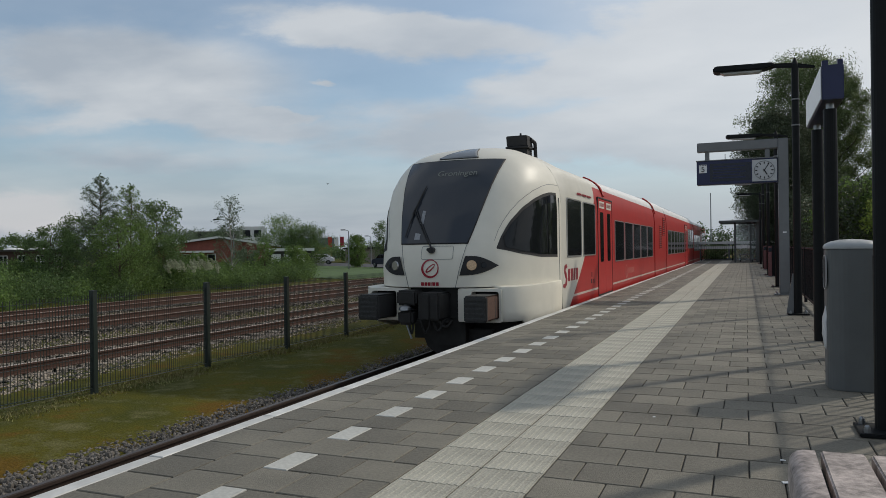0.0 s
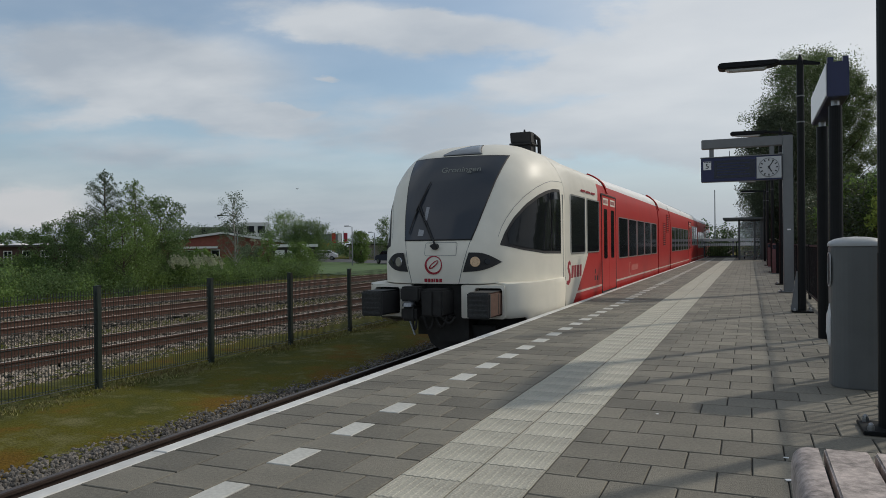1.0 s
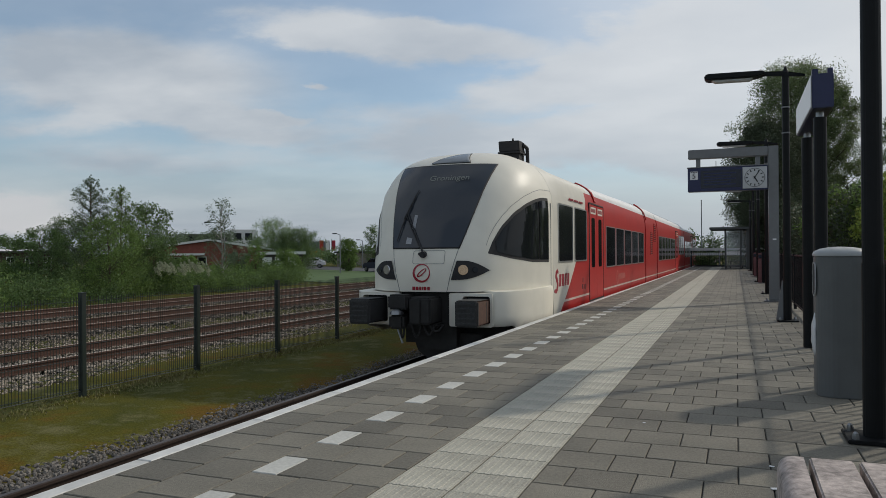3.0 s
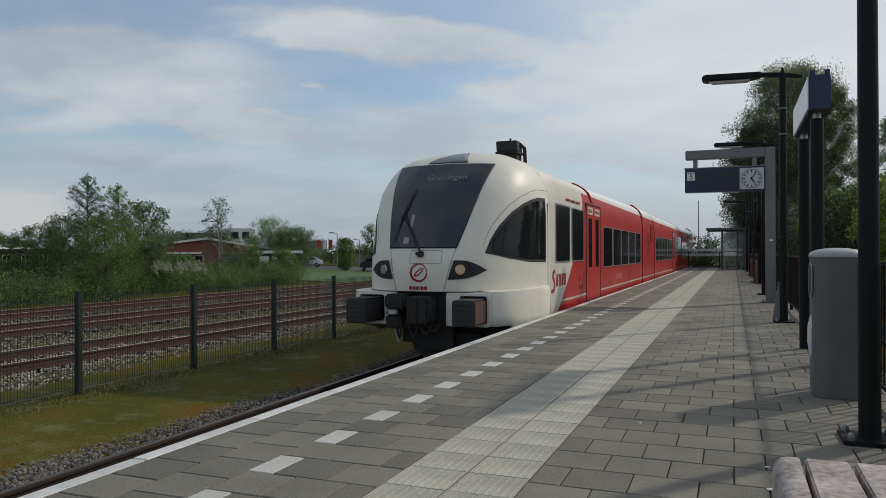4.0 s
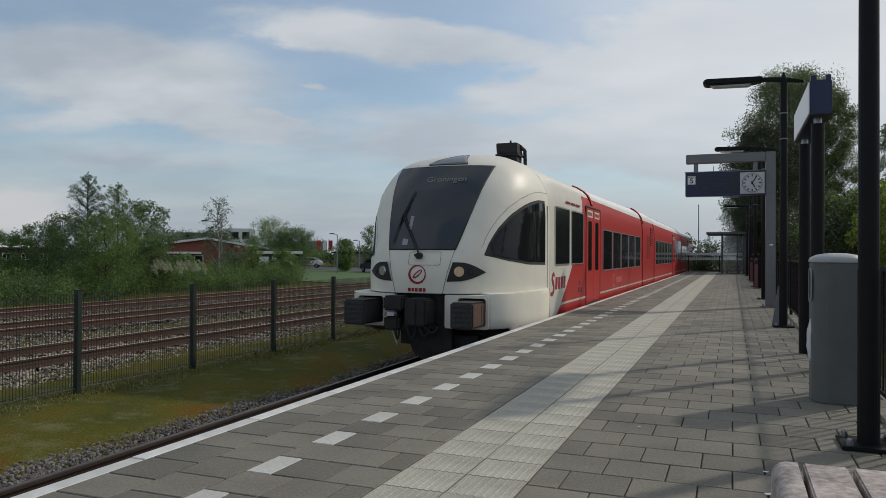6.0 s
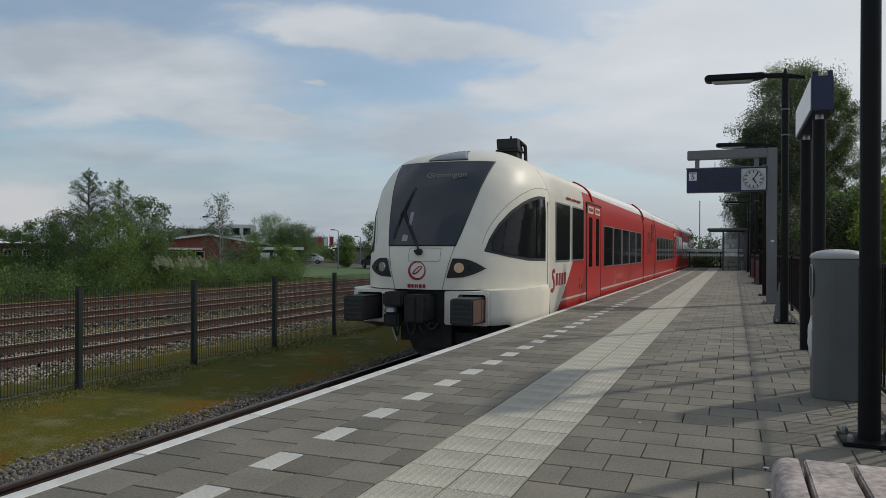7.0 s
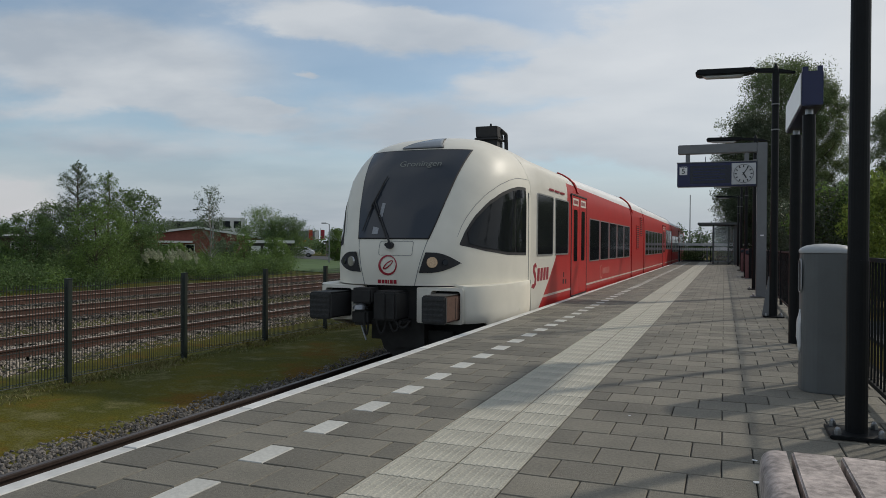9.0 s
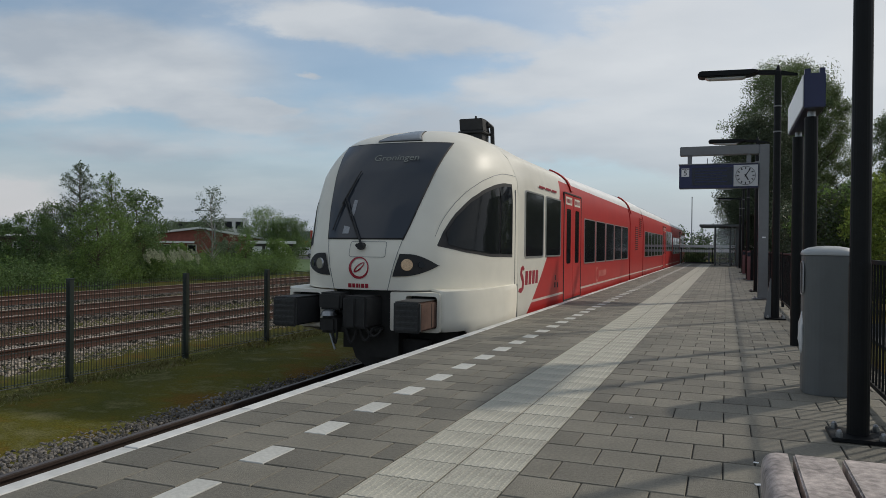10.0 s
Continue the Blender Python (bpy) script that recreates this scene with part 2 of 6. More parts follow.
M["buffer_rubber"] = mat("worn_gray_rubber", (0.0459, 0.0459, 0.04455), 0.8, var=0.45, scale=25, bump=0.25)
M["dirty"] = mat("dirty_underframe", (0.028, 0.0266, 0.0252), 0.8, var=0.5, scale=8, bump=0.2)
M["brown"] = mat("rust_brown_rubber", (0.10, 0.05, 0.034), 0.8, var=0.4, scale=20, bump=0.2)
M["roofgray"] = mat("light_gray_roof", (0.62, 0.62, 0.60), 0.45, var=0.12, scale=4)
M["alu"] = mat("brushed_frame_metal", (0.5, 0.5, 0.49), 0.35, metal=0.7, var=0.1)
M["lens_on"] = mat("lit_headlamp", (0.42, 0.32, 0.23), 0.25, var=0.9, scale=90, emit=(1.0, 0.72, 0.42, 0.07))
M["flap"] = mat("gray_lamp_cover", (0.20, 0.215, 0.225), 0.25, var=0.15, scale=20)
M["lens"] = mat("headlamp_glass", (0.5, 0.5, 0.5), 0.1, metal=0.6, var=0.2, scale=60)
M["paper"] = mat("pale_gray_sheet", (0.34, 0.35, 0.37), 0.7, var=0.4, scale=30)
M["led"] = mat("dim_led", (0.07, 0.08, 0.08), 0.6, var=0.8, scale=60, emit=(0.6, 0.7, 0.68, 0.07))
M["bark"] = mat("bark", (0.09, 0.07, 0.05), 0.9, var=0.4, scale=12, bump=0.4)
M["bark_pale"] = mat("pale_birch_bark", (0.32, 0.31, 0.28), 0.8, var=0.4, scale=12)
M["grass_blade"] = mat("grass_blade", (0.18, 0.186, 0.06), 0.7, var=0.5, scale=0.8, big=0.5, island=0.5, dark=(0.13, 0.10, 0.035))
M["brick_far"] = mat("red_brick_wall", (0.2415, 0.07475, 0.05175), 0.85, var=0.25, scale=3)
M["brick_dark"] = mat("dark_brown_brick_wall", (0.085, 0.05, 0.042), 0.9, var=0.35, scale=3)
M["render_w"] = mat("white_fascia", (0.72, 0.71, 0.68), 0.6, var=0.1)
M["far_gray"] = mat("gray_cladding", (0.16, 0.19, 0.23), 0.6, var=0.15, scale=0.5)
M["far_dark"] = mat("dark_wall", (0.05, 0.045, 0.04), 0.7, var=0.3, scale=1)
M["yellow"] = mat("orange_yellow_paint", (0.62, 0.24, 0.02), 0.5, var=0.1)
M["asphalt"] = mat("asphalt", (0.06, 0.06, 0.062), 0.85, var=0.25, scale=6)
M["car_white"] = mat("white_car_paint", (0.75, 0.75, 0.76), 0.2, var=0.03, coat=0.5)
M["car_dark"] = mat("dark_blue_car_paint", (0.012, 0.016, 0.030), 0.45, var=0.05, spec=0.25)
M["car_red"] = mat("red_car_paint", (0.45, 0.015, 0.03), 0.2, var=0.05, coat=0.5)
M["plastic_bag"] = mat("white_plastic_bag", (0.62, 0.62, 0.62), 0.4, var=0.1)
M["pole_pink"] = mat("reader_red_white", (0.20, 0.085, 0.085), 0.5, var=0.25)
M["faded"] = mat("faded_pale_red", (0.60, 0.17, 0.14), 0.5, var=0.2)


def leafy(name, color, var=0.5, glow=0.45):
    """Leaves: mottled by clump and leaf, and letting light through."""
    m = mat(name, color, 0.5, var=var, scale=1.2, big=0.35, island=0.7, spec=0.3)
    nt = m.node_tree
    b = nt.nodes["Principled BSDF"]
    out = [n for n in nt.nodes if n.type == "OUTPUT_MATERIAL"][0]
    tl = nt.nodes.new("ShaderNodeBsdfTranslucent")
    mx = nt.nodes.new("ShaderNodeMixShader")
    mx.inputs[0].default_value = glow
    nt.links.new(b.inputs["Base Color"].links[0].from_socket, tl.inputs["Color"])
    nt.links.new(b.outputs[0], mx.inputs[1])
    nt.links.new(tl.outputs[0], mx.inputs[2])
    nt.links.new(mx.outputs[0], out.inputs["Surface"])
    return m


M["leaf_a"] = leafy("fresh_leaf", (0.1677, 0.2546, 0.07139))
M["leaf_b"] = leafy("dark_leaf", (0.1344, 0.2063, 0.07421))
M["leaf_c"] = leafy("grayish_leaf", (0.138, 0.1863, 0.1075))
M["leaf_w"] = leafy("willow_leaf", (0.160, 0.212, 0.094), glow=0.5)
# backlit shade of the hedge and end trees is put into this colour
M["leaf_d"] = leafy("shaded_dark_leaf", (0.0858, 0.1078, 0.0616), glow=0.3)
M["leaf_y"] = leafy("yellow_green_leaf", (0.25, 0.325, 0.075), glow=0.62)
M["blossom"] = leafy("pale_blossom", (0.42, 0.45, 0.31), 0.4)


def glass_mat(name, tint=(0.012, 0.014, 0.016), rough=0.04, spec=0.5):
    m = bpy.data.materials.new(name)
    m.use_nodes = True
    b = m.node_tree.nodes["Principled BSDF"]
    b.inputs["Base Color"].default_value = (*tint, 1)
    b.inputs["Roughness"].default_value = rough
    b.inputs["Specular IOR Level"].default_value = spec
    b.inputs["IOR"].default_value = 1.5
    return m


M["glass"] = glass_mat("tinted_train_glass", rough=0.08, spec=0.2)
M["ws_glass"] = glass_mat("windscreen_glass", (0.034, 0.040, 0.050), 0.08)


def clear_glass():
    m = bpy.data.materials.new("clear_shelter_glass")
    m.use_nodes = True
    b = m.node_tree.nodes["Principled BSDF"]
    b.inputs["Base Color"].default_value = (0.8, 0.85, 0.85, 1)
    b.inputs["Roughness"].default_value = 0.02
    b.inputs["Transmission Weight"].default_value = 0.9
    return m


M["clear"] = clear_glass()


def ground_mat():
    """Mossy grass, brown and green by patches."""
    m = bpy.data.materials.new("mossy_grass_ground")
    m.use_nodes = True
    nt = m.node_tree
    N, L = nt.nodes.new, nt.links.new
    b = nt.nodes["Principled BSDF"]
    b.inputs["Roughness"].default_value = 0.95
    b.inputs["Specular IOR Level"].default_value = 0.1
    tc = N("ShaderNodeTexCoord")
    n = N("ShaderNodeTexNoise"); n.inputs["Scale"].default_value = 0.8; n.inputs["Detail"].default_value = 9; n.inputs["Roughness"].default_value = 0.66
    L(tc.outputs["Object"], n.inputs["Vector"])
    r = N("ShaderNodeValToRGB")
    e = r.color_ramp.elements
    e[0].position, e[0].color = 0.36, (0.14, 0.0825, 0.0125, 1)
    e[1].position, e[1].color = 0.62, (0.0625, 0.07, 0.0125, 1)
    x = r.color_ramp.elements.new(0.47); x.color = (0.1025, 0.095, 0.0125, 1)
    # moss turns brown towards the ballast
    sp = N("ShaderNodeSeparateXYZ"); L(tc.outputs["Object"], sp.inputs[0])
    tilt = N("ShaderNodeMapRange"); tilt.inputs["From Min"].default_value, tilt.inputs["From Max"].default_value = -5.4, -2.9
    tilt.inputs["To Min"].default_value, tilt.inputs["To Max"].default_value = 0.05, -0.06
    L(sp.outputs[0], tilt.inputs["Value"])
    sm = N("ShaderNodeMath"); sm.operation = "ADD"
    L(n.outputs[0], sm.inputs[0]); L(tilt.outputs[0], sm.inputs[1]); L(sm.outputs[0], r.inputs[0])
    # straw: dry pale tufts in spots
    st = N("ShaderNodeTexNoise"); st.inputs["Scale"].default_value = 1.6; st.inputs["Detail"].default_value = 9; st.inputs["Roughness"].default_value = 0.72
    L(tc.outputs["Object"], st.inputs["Vector"])
    sr = N("ShaderNodeMapRange"); sr.inputs["From Min"].default_value, sr.inputs["From Max"].default_value = 0.52, 0.66
    sr.inputs["To Max"].default_value = 0.75
    L(st.outputs[0], sr.inputs["Value"])
    sx = N("ShaderNodeMix"); sx.data_type = "RGBA"
    L(sr.outputs[0], sx.inputs["Factor"]); L(r.outputs[0], sx.inputs["A"]); sx.inputs["B"].default_value = (0.1875, 0.1688, 0.075, 1)
    f = N("ShaderNodeTexNoise"); f.inputs["Scale"].default_value = 34; f.inputs["Detail"].default_value = 6
    L(tc.outputs["Object"], f.inputs["Vector"])
    mx = N("ShaderNodeMix"); mx.data_type = "RGBA"; mx.blend_type = "MULTIPLY"; mx.inputs["Factor"].default_value = 0.8
    L(sx.outputs["Result"], mx.inputs["A"])
    rr = N("ShaderNodeMapRange"); rr.inputs["To Min"].default_value = 0.3; rr.inputs["To Max"].default_value = 1.5
    L(f.outputs[0], rr.inputs["Value"]); L(rr.outputs[0], mx.inputs["B"])
    L(mx.outputs["Result"], b.inputs["Base Color"])
    bu = N("ShaderNodeBump"); bu.inputs["Strength"].default_value = 1.0; bu.inputs["Distance"].default_value = 0.02
    L(f.outputs[0], bu.inputs["Height"]); L(bu.outputs[0], b.inputs["Normal"])
    return m


M["ground"] = ground_mat()
M["lawn"] = mat("mown_lawn", (0.06325, 0.115, 0.0253), 0.9, var=0.35, scale=3, bump=0.4, bscale=20)


def livery_mat(name, flip=False):
    """Cream front that gives way to red along a slanted, bowed line, and two cream stripes along the sill."""
    m = bpy.data.materials.new(name)
    m.use_nodes = True
    nt = m.node_tree
    N, L = nt.nodes.new, nt.links.new
    b = nt.nodes["Principled BSDF"]
    b.inputs["Roughness"].default_value = 0.40
    b.inputs["Specular IOR Level"].default_value = 0.35
    tc = N("ShaderNodeTexCoord")
    s = N("ShaderNodeSeparateXYZ"); L(tc.outputs["Object"], s.inputs[0])

    def math_(op, a, c):
        n = N("ShaderNodeMath"); n.operation = op
        for k, v in enumerate((a, c)):
            if isinstance(v, (int, float)):
                n.inputs[k].default_value = v
            else:
                L(v, n.inputs[k])
        return n.outputs[0]
    z = math_("SUBTRACT", s.outputs[2], 0.79)
    y = s.outputs[1]
    if flip:
        y = math_("SUBTRACT", TRAIN_END, y)
    zz = math_("MULTIPLY", math_("MULTIPLY", z, z), -0.31)
    edge = math_("ADD", math_("ADD", math_("MULTIPLY", z, 1.83), zz), 3.29)
    isred = math_("GREATER_THAN", y, edge)
    st1 = math_("LESS_THAN", math_("ABSOLUTE", math_("SUBTRACT", z, 0.135), 0), 0.022)
    st2 = math_("GREATER_THAN", s.outputs[2], 0.79 + 2.40)
    isred = math_("MULTIPLY", isred, math_("SUBTRACT", 1.0, math_("MULTIPLY", st1, 0.8)))
    isred = math_("MULTIPLY", isred, math_("SUBTRACT", 1.0, st2))
    n = N("ShaderNodeTexNoise"); n.inputs["Scale"].default_value = 2.5; n.inputs["Detail"].default_value = 6
    L(tc.outputs["Object"], n.inputs["Vector"])
    dirt = N("ShaderNodeMapRange"); dirt.inputs["To Min"].default_value = 0.86; dirt.inputs["To Max"].default_value = 1.1
    L(n.outputs[0], dirt.inputs["Value"])
    mx = N("ShaderNodeMix"); mx.data_type = "RGBA"
    mx.inputs["A"].default_value, mx.inputs["B"].default_value = (0.70, 0.675, 0.592, 1), (0.47, 0.024, 0.022, 1)
    L(isred, mx.inputs["Factor"])
    # roof behind the cab whitened: sky reflection put into its colour
    roof_sheen = N("ShaderNodeMix"); roof_sheen.data_type = "RGBA"; roof_sheen.inputs["B"].default_value = (0.80, 0.80, 0.79, 1)
    L(math_("MULTIPLY", st2, math_("GREATER_THAN", y, 6.2)), roof_sheen.inputs["Factor"]); L(mx.outputs["Result"], roof_sheen.inputs["A"])
    ml = N("ShaderNodeMix"); ml.data_type = "RGBA"; ml.blend_type = "MULTIPLY"; ml.inputs["Factor"].default_value = 1
    L(roof_sheen.outputs["Result"], ml.inputs["A"]); L(dirt.outputs[0], ml.inputs["B"])
    L(ml.outputs["Result"], b.inputs["Base Color"])
    return m


# ---- building blocks ----
def mesh_of(bm, name, smooth=False):
    me = bpy.data.meshes.new(name)
    bm.normal_update()
    bm.to_mesh(me)
    bm.free()
    if smooth:
        for p in me.polygons:
            p.use_smooth = True
    return me


def part(name, bm, material, parent=None, label="", smooth=False, m=None):
    ob = new(name, mesh_of(bm, name, smooth) if isinstance(bm, bmesh.types.BMesh) else bm)
    if not ob.data.materials:
        ob.data.materials.append(material)
    ob.parent = parent
    if m is not None:
        ob.matrix_basis = m
    if label:
        tagged(ob, label)
    return ob


def thing(name, label, category, group="", at=(0, 0, 0), rz=0, kind=""):
    ob = new(name)
    ob.empty_display_size = 0.2
    ob.matrix_basis = pose(*at, 0, 0, rz)
    return tagged(ob, label, category, group, kind)


def box(x0, x1, y0, y1, z0, z1, bevel=0.0, bm=None):
    bm2 = bmesh.new()
    bmesh.ops.create_cube(bm2, size=1, matrix=Matrix.Translation(((x0 + x1) / 2, (y0 + y1) / 2, (z0 + z1) / 2)) @ Matrix.Diagonal((x1 - x0, y1 - y0, z1 - z0, 1)))
    if bevel:
        bmesh.ops.bevel(bm2, geom=bm2.edges[:], offset=bevel, segments=2, affect="EDGES", clamp_overlap=True)
    return join(bm, bm2) if bm else bm2


def join(bm, other):
    me = bpy.data.meshes.new("tmp")
    other.to_mesh(me)
    other.free()
    bm.from_mesh(me)
    bpy.data.meshes.remove(me)
    return bm


def cyl(p0, p1, r0, r1=None, n=12, bm=None):
    p0, p1 = Vector(p0), Vector(p1)
    d = p1 - p0
    b = bmesh.new()
    bmesh.ops.create_cone(b, cap_ends=True, segments=n, radius1=r0, radius2=r0 if r1 is None else r1, depth=d.length,
                          matrix=Matrix.Translation((p0 + p1) / 2) @ d.to_track_quat("Z", "Y").to_matrix().to_4x4())
    return join(bm, b) if bm else b


def prism(pts, axis, a, b, bevel=0.0):
    """Extrudes an outline given in the two other axes from a to b along the axis."""
    bm = bmesh.new()

    def v(p, c):
        return {"x": (c, p[0], p[1]), "y": (p[0], c, p[1]), "z": (p[0], p[1], c)}[axis]
    lo, hi = [bm.verts.new(v(p, a)) for p in pts], [bm.verts.new(v(p, b)) for p in pts]
    n = len(pts)
    bm.faces.new(lo), bm.faces.new(hi)
    for i in range(n):
        bm.faces.new((lo[i], lo[(i + 1) % n], hi[(i + 1) % n], hi[i]))
    bmesh.ops.recalc_face_normals(bm, faces=bm.faces[:])
    if bevel:
        bmesh.ops.bevel(bm, geom=[e for e in bm.edges if e.calc_face_angle(0) > 0.6], offset=bevel, segments=2, affect="EDGES", clamp_overlap=True)
    return bm


def round_rect(a0, a1, b0, b1, r, n=4):
    out = []
    for ca, cb, s in ((a1 - r, b1 - r, 0), (a0 + r, b1 - r, 90), (a0 + r, b0 + r, 180), (a1 - r, b0 + r, 270)):
        for k in range(n + 1):
            t = radians(s + 90 * k / n)
            out.append((ca + r * math.cos(t), cb + r * math.sin(t)))
    return out


def ring(outer, inner, axis, a, b):
    """A frame between two outlines of equal count, from a to b along the axis."""
    bm = bmesh.new()

    def v(p, c):
        return bm.verts.new({"x": (c, p[0], p[1]), "y": (p[0], c, p[1]), "z": (p[0], p[1], c)}[axis])
    rows = [[v(p, c) for p in o] for o, c in ((outer, a), (outer, b), (inner, b), (inner, a))]
    n = len(outer)
    for r in range(4):
        for i in range(n):
            bm.faces.new((rows[r][i], rows[r][(i + 1) % n], rows[(r + 1) % 4][(i + 1) % n], rows[(r + 1) % 4][i]))
    bmesh.ops.recalc_face_normals(bm, faces=bm.faces[:])
    return bm


def text_mesh(body, size, name="lettering", depth=0.004):
    cu = bpy.data.curves.new(name, "FONT")
    cu.body, cu.size, cu.extrude, cu.align_x, cu.align_y = body, size, depth, "CENTER", "CENTER"
    ob = bpy.data.objects.new(name, cu)
    scene.collection.objects.link(ob)
    me = bpy.data.meshes.new_from_object(ob.evaluated_get(bpy.context.evaluated_depsgraph_get()))
    bpy.data.objects.remove(ob)
    me.materials.clear()
    return me


def pydata(name, verts, faces, material, smooth=False):
    me = bpy.data.meshes.new(name)
    me.from_pydata(verts, [], faces)
    me.materials.append(material)
    if smooth:
        me.polygons.foreach_set("use_smooth", [True] * len(me.polygons))
    return me


# ---- ground, tracks, platform ----
GZ = -0.95          # ground beside the tracks
RAIL = -0.79        # top of the rails
XC = -1.62          # middle of the platform track
PLAT_Y0, PLAT_Y1, PLAT_X1 = -8.0, 64.0, 4.25


def grass_z(x, y):
    return GZ + 0.05 * noise.noise(Vector((x * 0.35, y * 0.35, 0))) + 0.06 * max(0, 1 - abs(x + 4.4) / 1.8)


def ground():
    xs = [-900, -300, -120, -60, -40, -30] + [-24 + i * 1.0 for i in range(17)] + [-7 + i * 0.4 for i in range(11)] + [-2 + i * 1.0 for i in range(7)] + [8, 14, 20, 40, 90, 300, 900]
    ys = [-300, -60, -20] + [-8 + 2 * i for i in range(40)] + [80, 100, 140, 200, 400, 900, 2500]
    bm = bmesh.new()
    grid = []
    for y in ys:
        row = []
        for x in xs:
            z = grass_z(x, y)
            if -3.0 < x < 4.2:
                z = GZ - 0.03
            if -20.6 < x < -7.0:
                z = GZ - 0.02
            if x < -29 or x > 6 or y > 70:
                z = GZ
            row.append(bm.verts.new((x, y, z)))
        grid.append(row)
    for a, b in zip(grid, grid[1:]):
        for i in range(len(xs) - 1):
            bm.faces.new((a[i], a[i + 1], b[i + 1], b[i]))
    ob = part("ground", bm, M["ground"], smooth=True)
    tagged(ob, "mossy green and brown grass ground beside the tracks", "ground", kind="structure")


ground()


def railway(xc, name, label, y0, y1, clean=False):
    """A track: two rails with foot, web and head on concrete sleepers."""
    t = thing(name, label, "railway track", "railway tracks", (xc, 0, 0), kind="structure")
    prof = [(-0.07, -0.165), (0.07, -0.165), (0.07, -0.15), (0.012, -0.135), (0.012, -0.04), (0.036, -0.03),
            (0.036, -0.004), (0.03, 0), (-0.03, 0), (-0.036, -0.004), (-0.036, -0.03), (-0.012, -0.04), (-0.012, -0.135), (-0.07, -0.15)]
    for s in (-1, 1):
        r = part("rail", prism([(s * 0.7535 + a, RAIL + b) for a, b in prof], "y", y0, y1), M["rail_near"] if clean else M["rail"], t)
        part("rail_head", prism([(s * 0.7535 + a, RAIL + b) for a, b in ((-0.026, 0.0005), (0.026, 0.0005), (0.026, 0.003), (-0.026, 0.003))], "y", y0, y1), M["railtop_near"] if clean else M["railtop_glint"], r, "worn steel running surface, sun glint coloured in on the sidings")
    sl = mesh_of(box(-1.26, 1.26, -0.13, 0.13, RAIL - 0.36, RAIL - 0.17, 0.02), "sleeper")
    sl.materials.append(M["sleeper"])
    y = 3.0
    while y < min(y1, 60):
        part("sleeper", sl, M["sleeper"], t, m=pose(0, y, 0))
        y += 0.6
    return t


railway(XC, "railway_track", "dark rails of the platform track on gray ballast", -60, 300, True)
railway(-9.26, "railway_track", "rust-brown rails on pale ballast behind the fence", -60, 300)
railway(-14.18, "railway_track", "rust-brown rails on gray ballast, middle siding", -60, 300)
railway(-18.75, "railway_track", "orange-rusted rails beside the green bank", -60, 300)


def stones(name, label, xa, xb, ya, yb, count, size, material, zb, hump=0.0, seed=3):
    """Loose ballast: small angular stones, too many to count."""
    rng = random.Random(seed)
    base = bmesh.new()
    bmesh.ops.create_icosphere(base, subdivisions=1, radius=1)
    bv = [v.co.copy() for v in base.verts]
    bf = [[v.index for v in f.verts] for f in base.faces]
    base.free()
    bv8 = [Vector(c).normalized() for c in ((1, 0, 0.2), (-1, 0.1, 0), (0, 1, 0), (0.1, -1, 0), (0, 0.1, 1), (0, 0, -1))]
    bf8 = [(0, 2, 4), (2, 1, 4), (1, 3, 4), (3, 0, 4), (2, 0, 5), (1, 2, 5), (3, 1, 5), (0, 3, 5)]
    verts, faces = [], []
    for _ in range(count):
        u = rng.random()
        y = ya + (yb - ya) * u ** 1.7
        x = rng.uniform(xa, xb)
        s = size * rng.uniform(0.55, 1.3)
        bvv, bff = (bv, bf) if y < 9 and s > size * 0.9 else (bv8, bf8)
        z = zb + hump * (1 - abs(2 * (x - xa) / (xb - xa) - 1)) + rng.uniform(-0.3, 0.5) * size
        e = Euler((rng.random() * 6, rng.random() * 6, rng.random() * 6)).to_matrix()
        sc = (s * rng.uniform(0.7, 1.2), s * rng.uniform(0.7, 1.2), s * rng.uniform(0.5, 0.9))
        k = len(verts)
        for v in bvv:
            j = rng.uniform(0.8, 1.15)
            w = e @ Vector((v.x * sc[0] * j, v.y * sc[1] * j, v.z * sc[2] * j))
            verts.append((x + w.x, y + w.y, z + w.z))
        faces += [tuple(i + k for i in f) for f in bff]
    tagged(new(name, pydata(name, verts, faces, material)), label, "ballast", kind="stuff")


def ballast_bed(x0, x1, top, name, label, material):
    w = 0.35
    ob = part(name, prism([(x0 - w, GZ - 0.05), (x1 + w, GZ - 0.05), (x1, top), (x0, top)], "y", -60, 300), material)
    tagged(ob, label, "ballast bed", kind="structure")


ballast_bed(XC - 1.45, XC + 1.6, RAIL - 0.16, "ballast_bed", "dark ballast bed under the platform track", M["ballast_rust"])
ballast_bed(-11.0, -7.7, RAIL - 0.18, "ballast_bed", "gray-brown ballast bed of the siding", M["ballast_rust"])
ballast_bed(-15.8, -12.5, RAIL - 0.18, "ballast_bed", "gray-brown ballast bed of the middle siding", M["ballast_rust"])
ballast_bed(-20.4, -17.1, RAIL - 0.18, "ballast_bed", "gray-brown ballast bed of the far siding", M["ballast_rust"])
stones("ballast_stones", "loose gray ballast stones beside the platform rail", XC - 1.75, XC - 0.8, 2.0, 26, 15000, 0.025, M["ballast_dark"], RAIL - 0.16, 0.02, 3)
stones("ballast_stones", "pale gray ballast stones on the siding", -11.7, -7.1, 6, 60, 34000, 0.030, M["ballast"], RAIL - 0.185, 0.015, 4)
stones("ballast_stones", "gray-brown ballast stones on the far sidings", -20.4, -11.7, 11, 70, 34000, 0.036, M["ballast_far"], RAIL - 0.185, 0.012, 5)


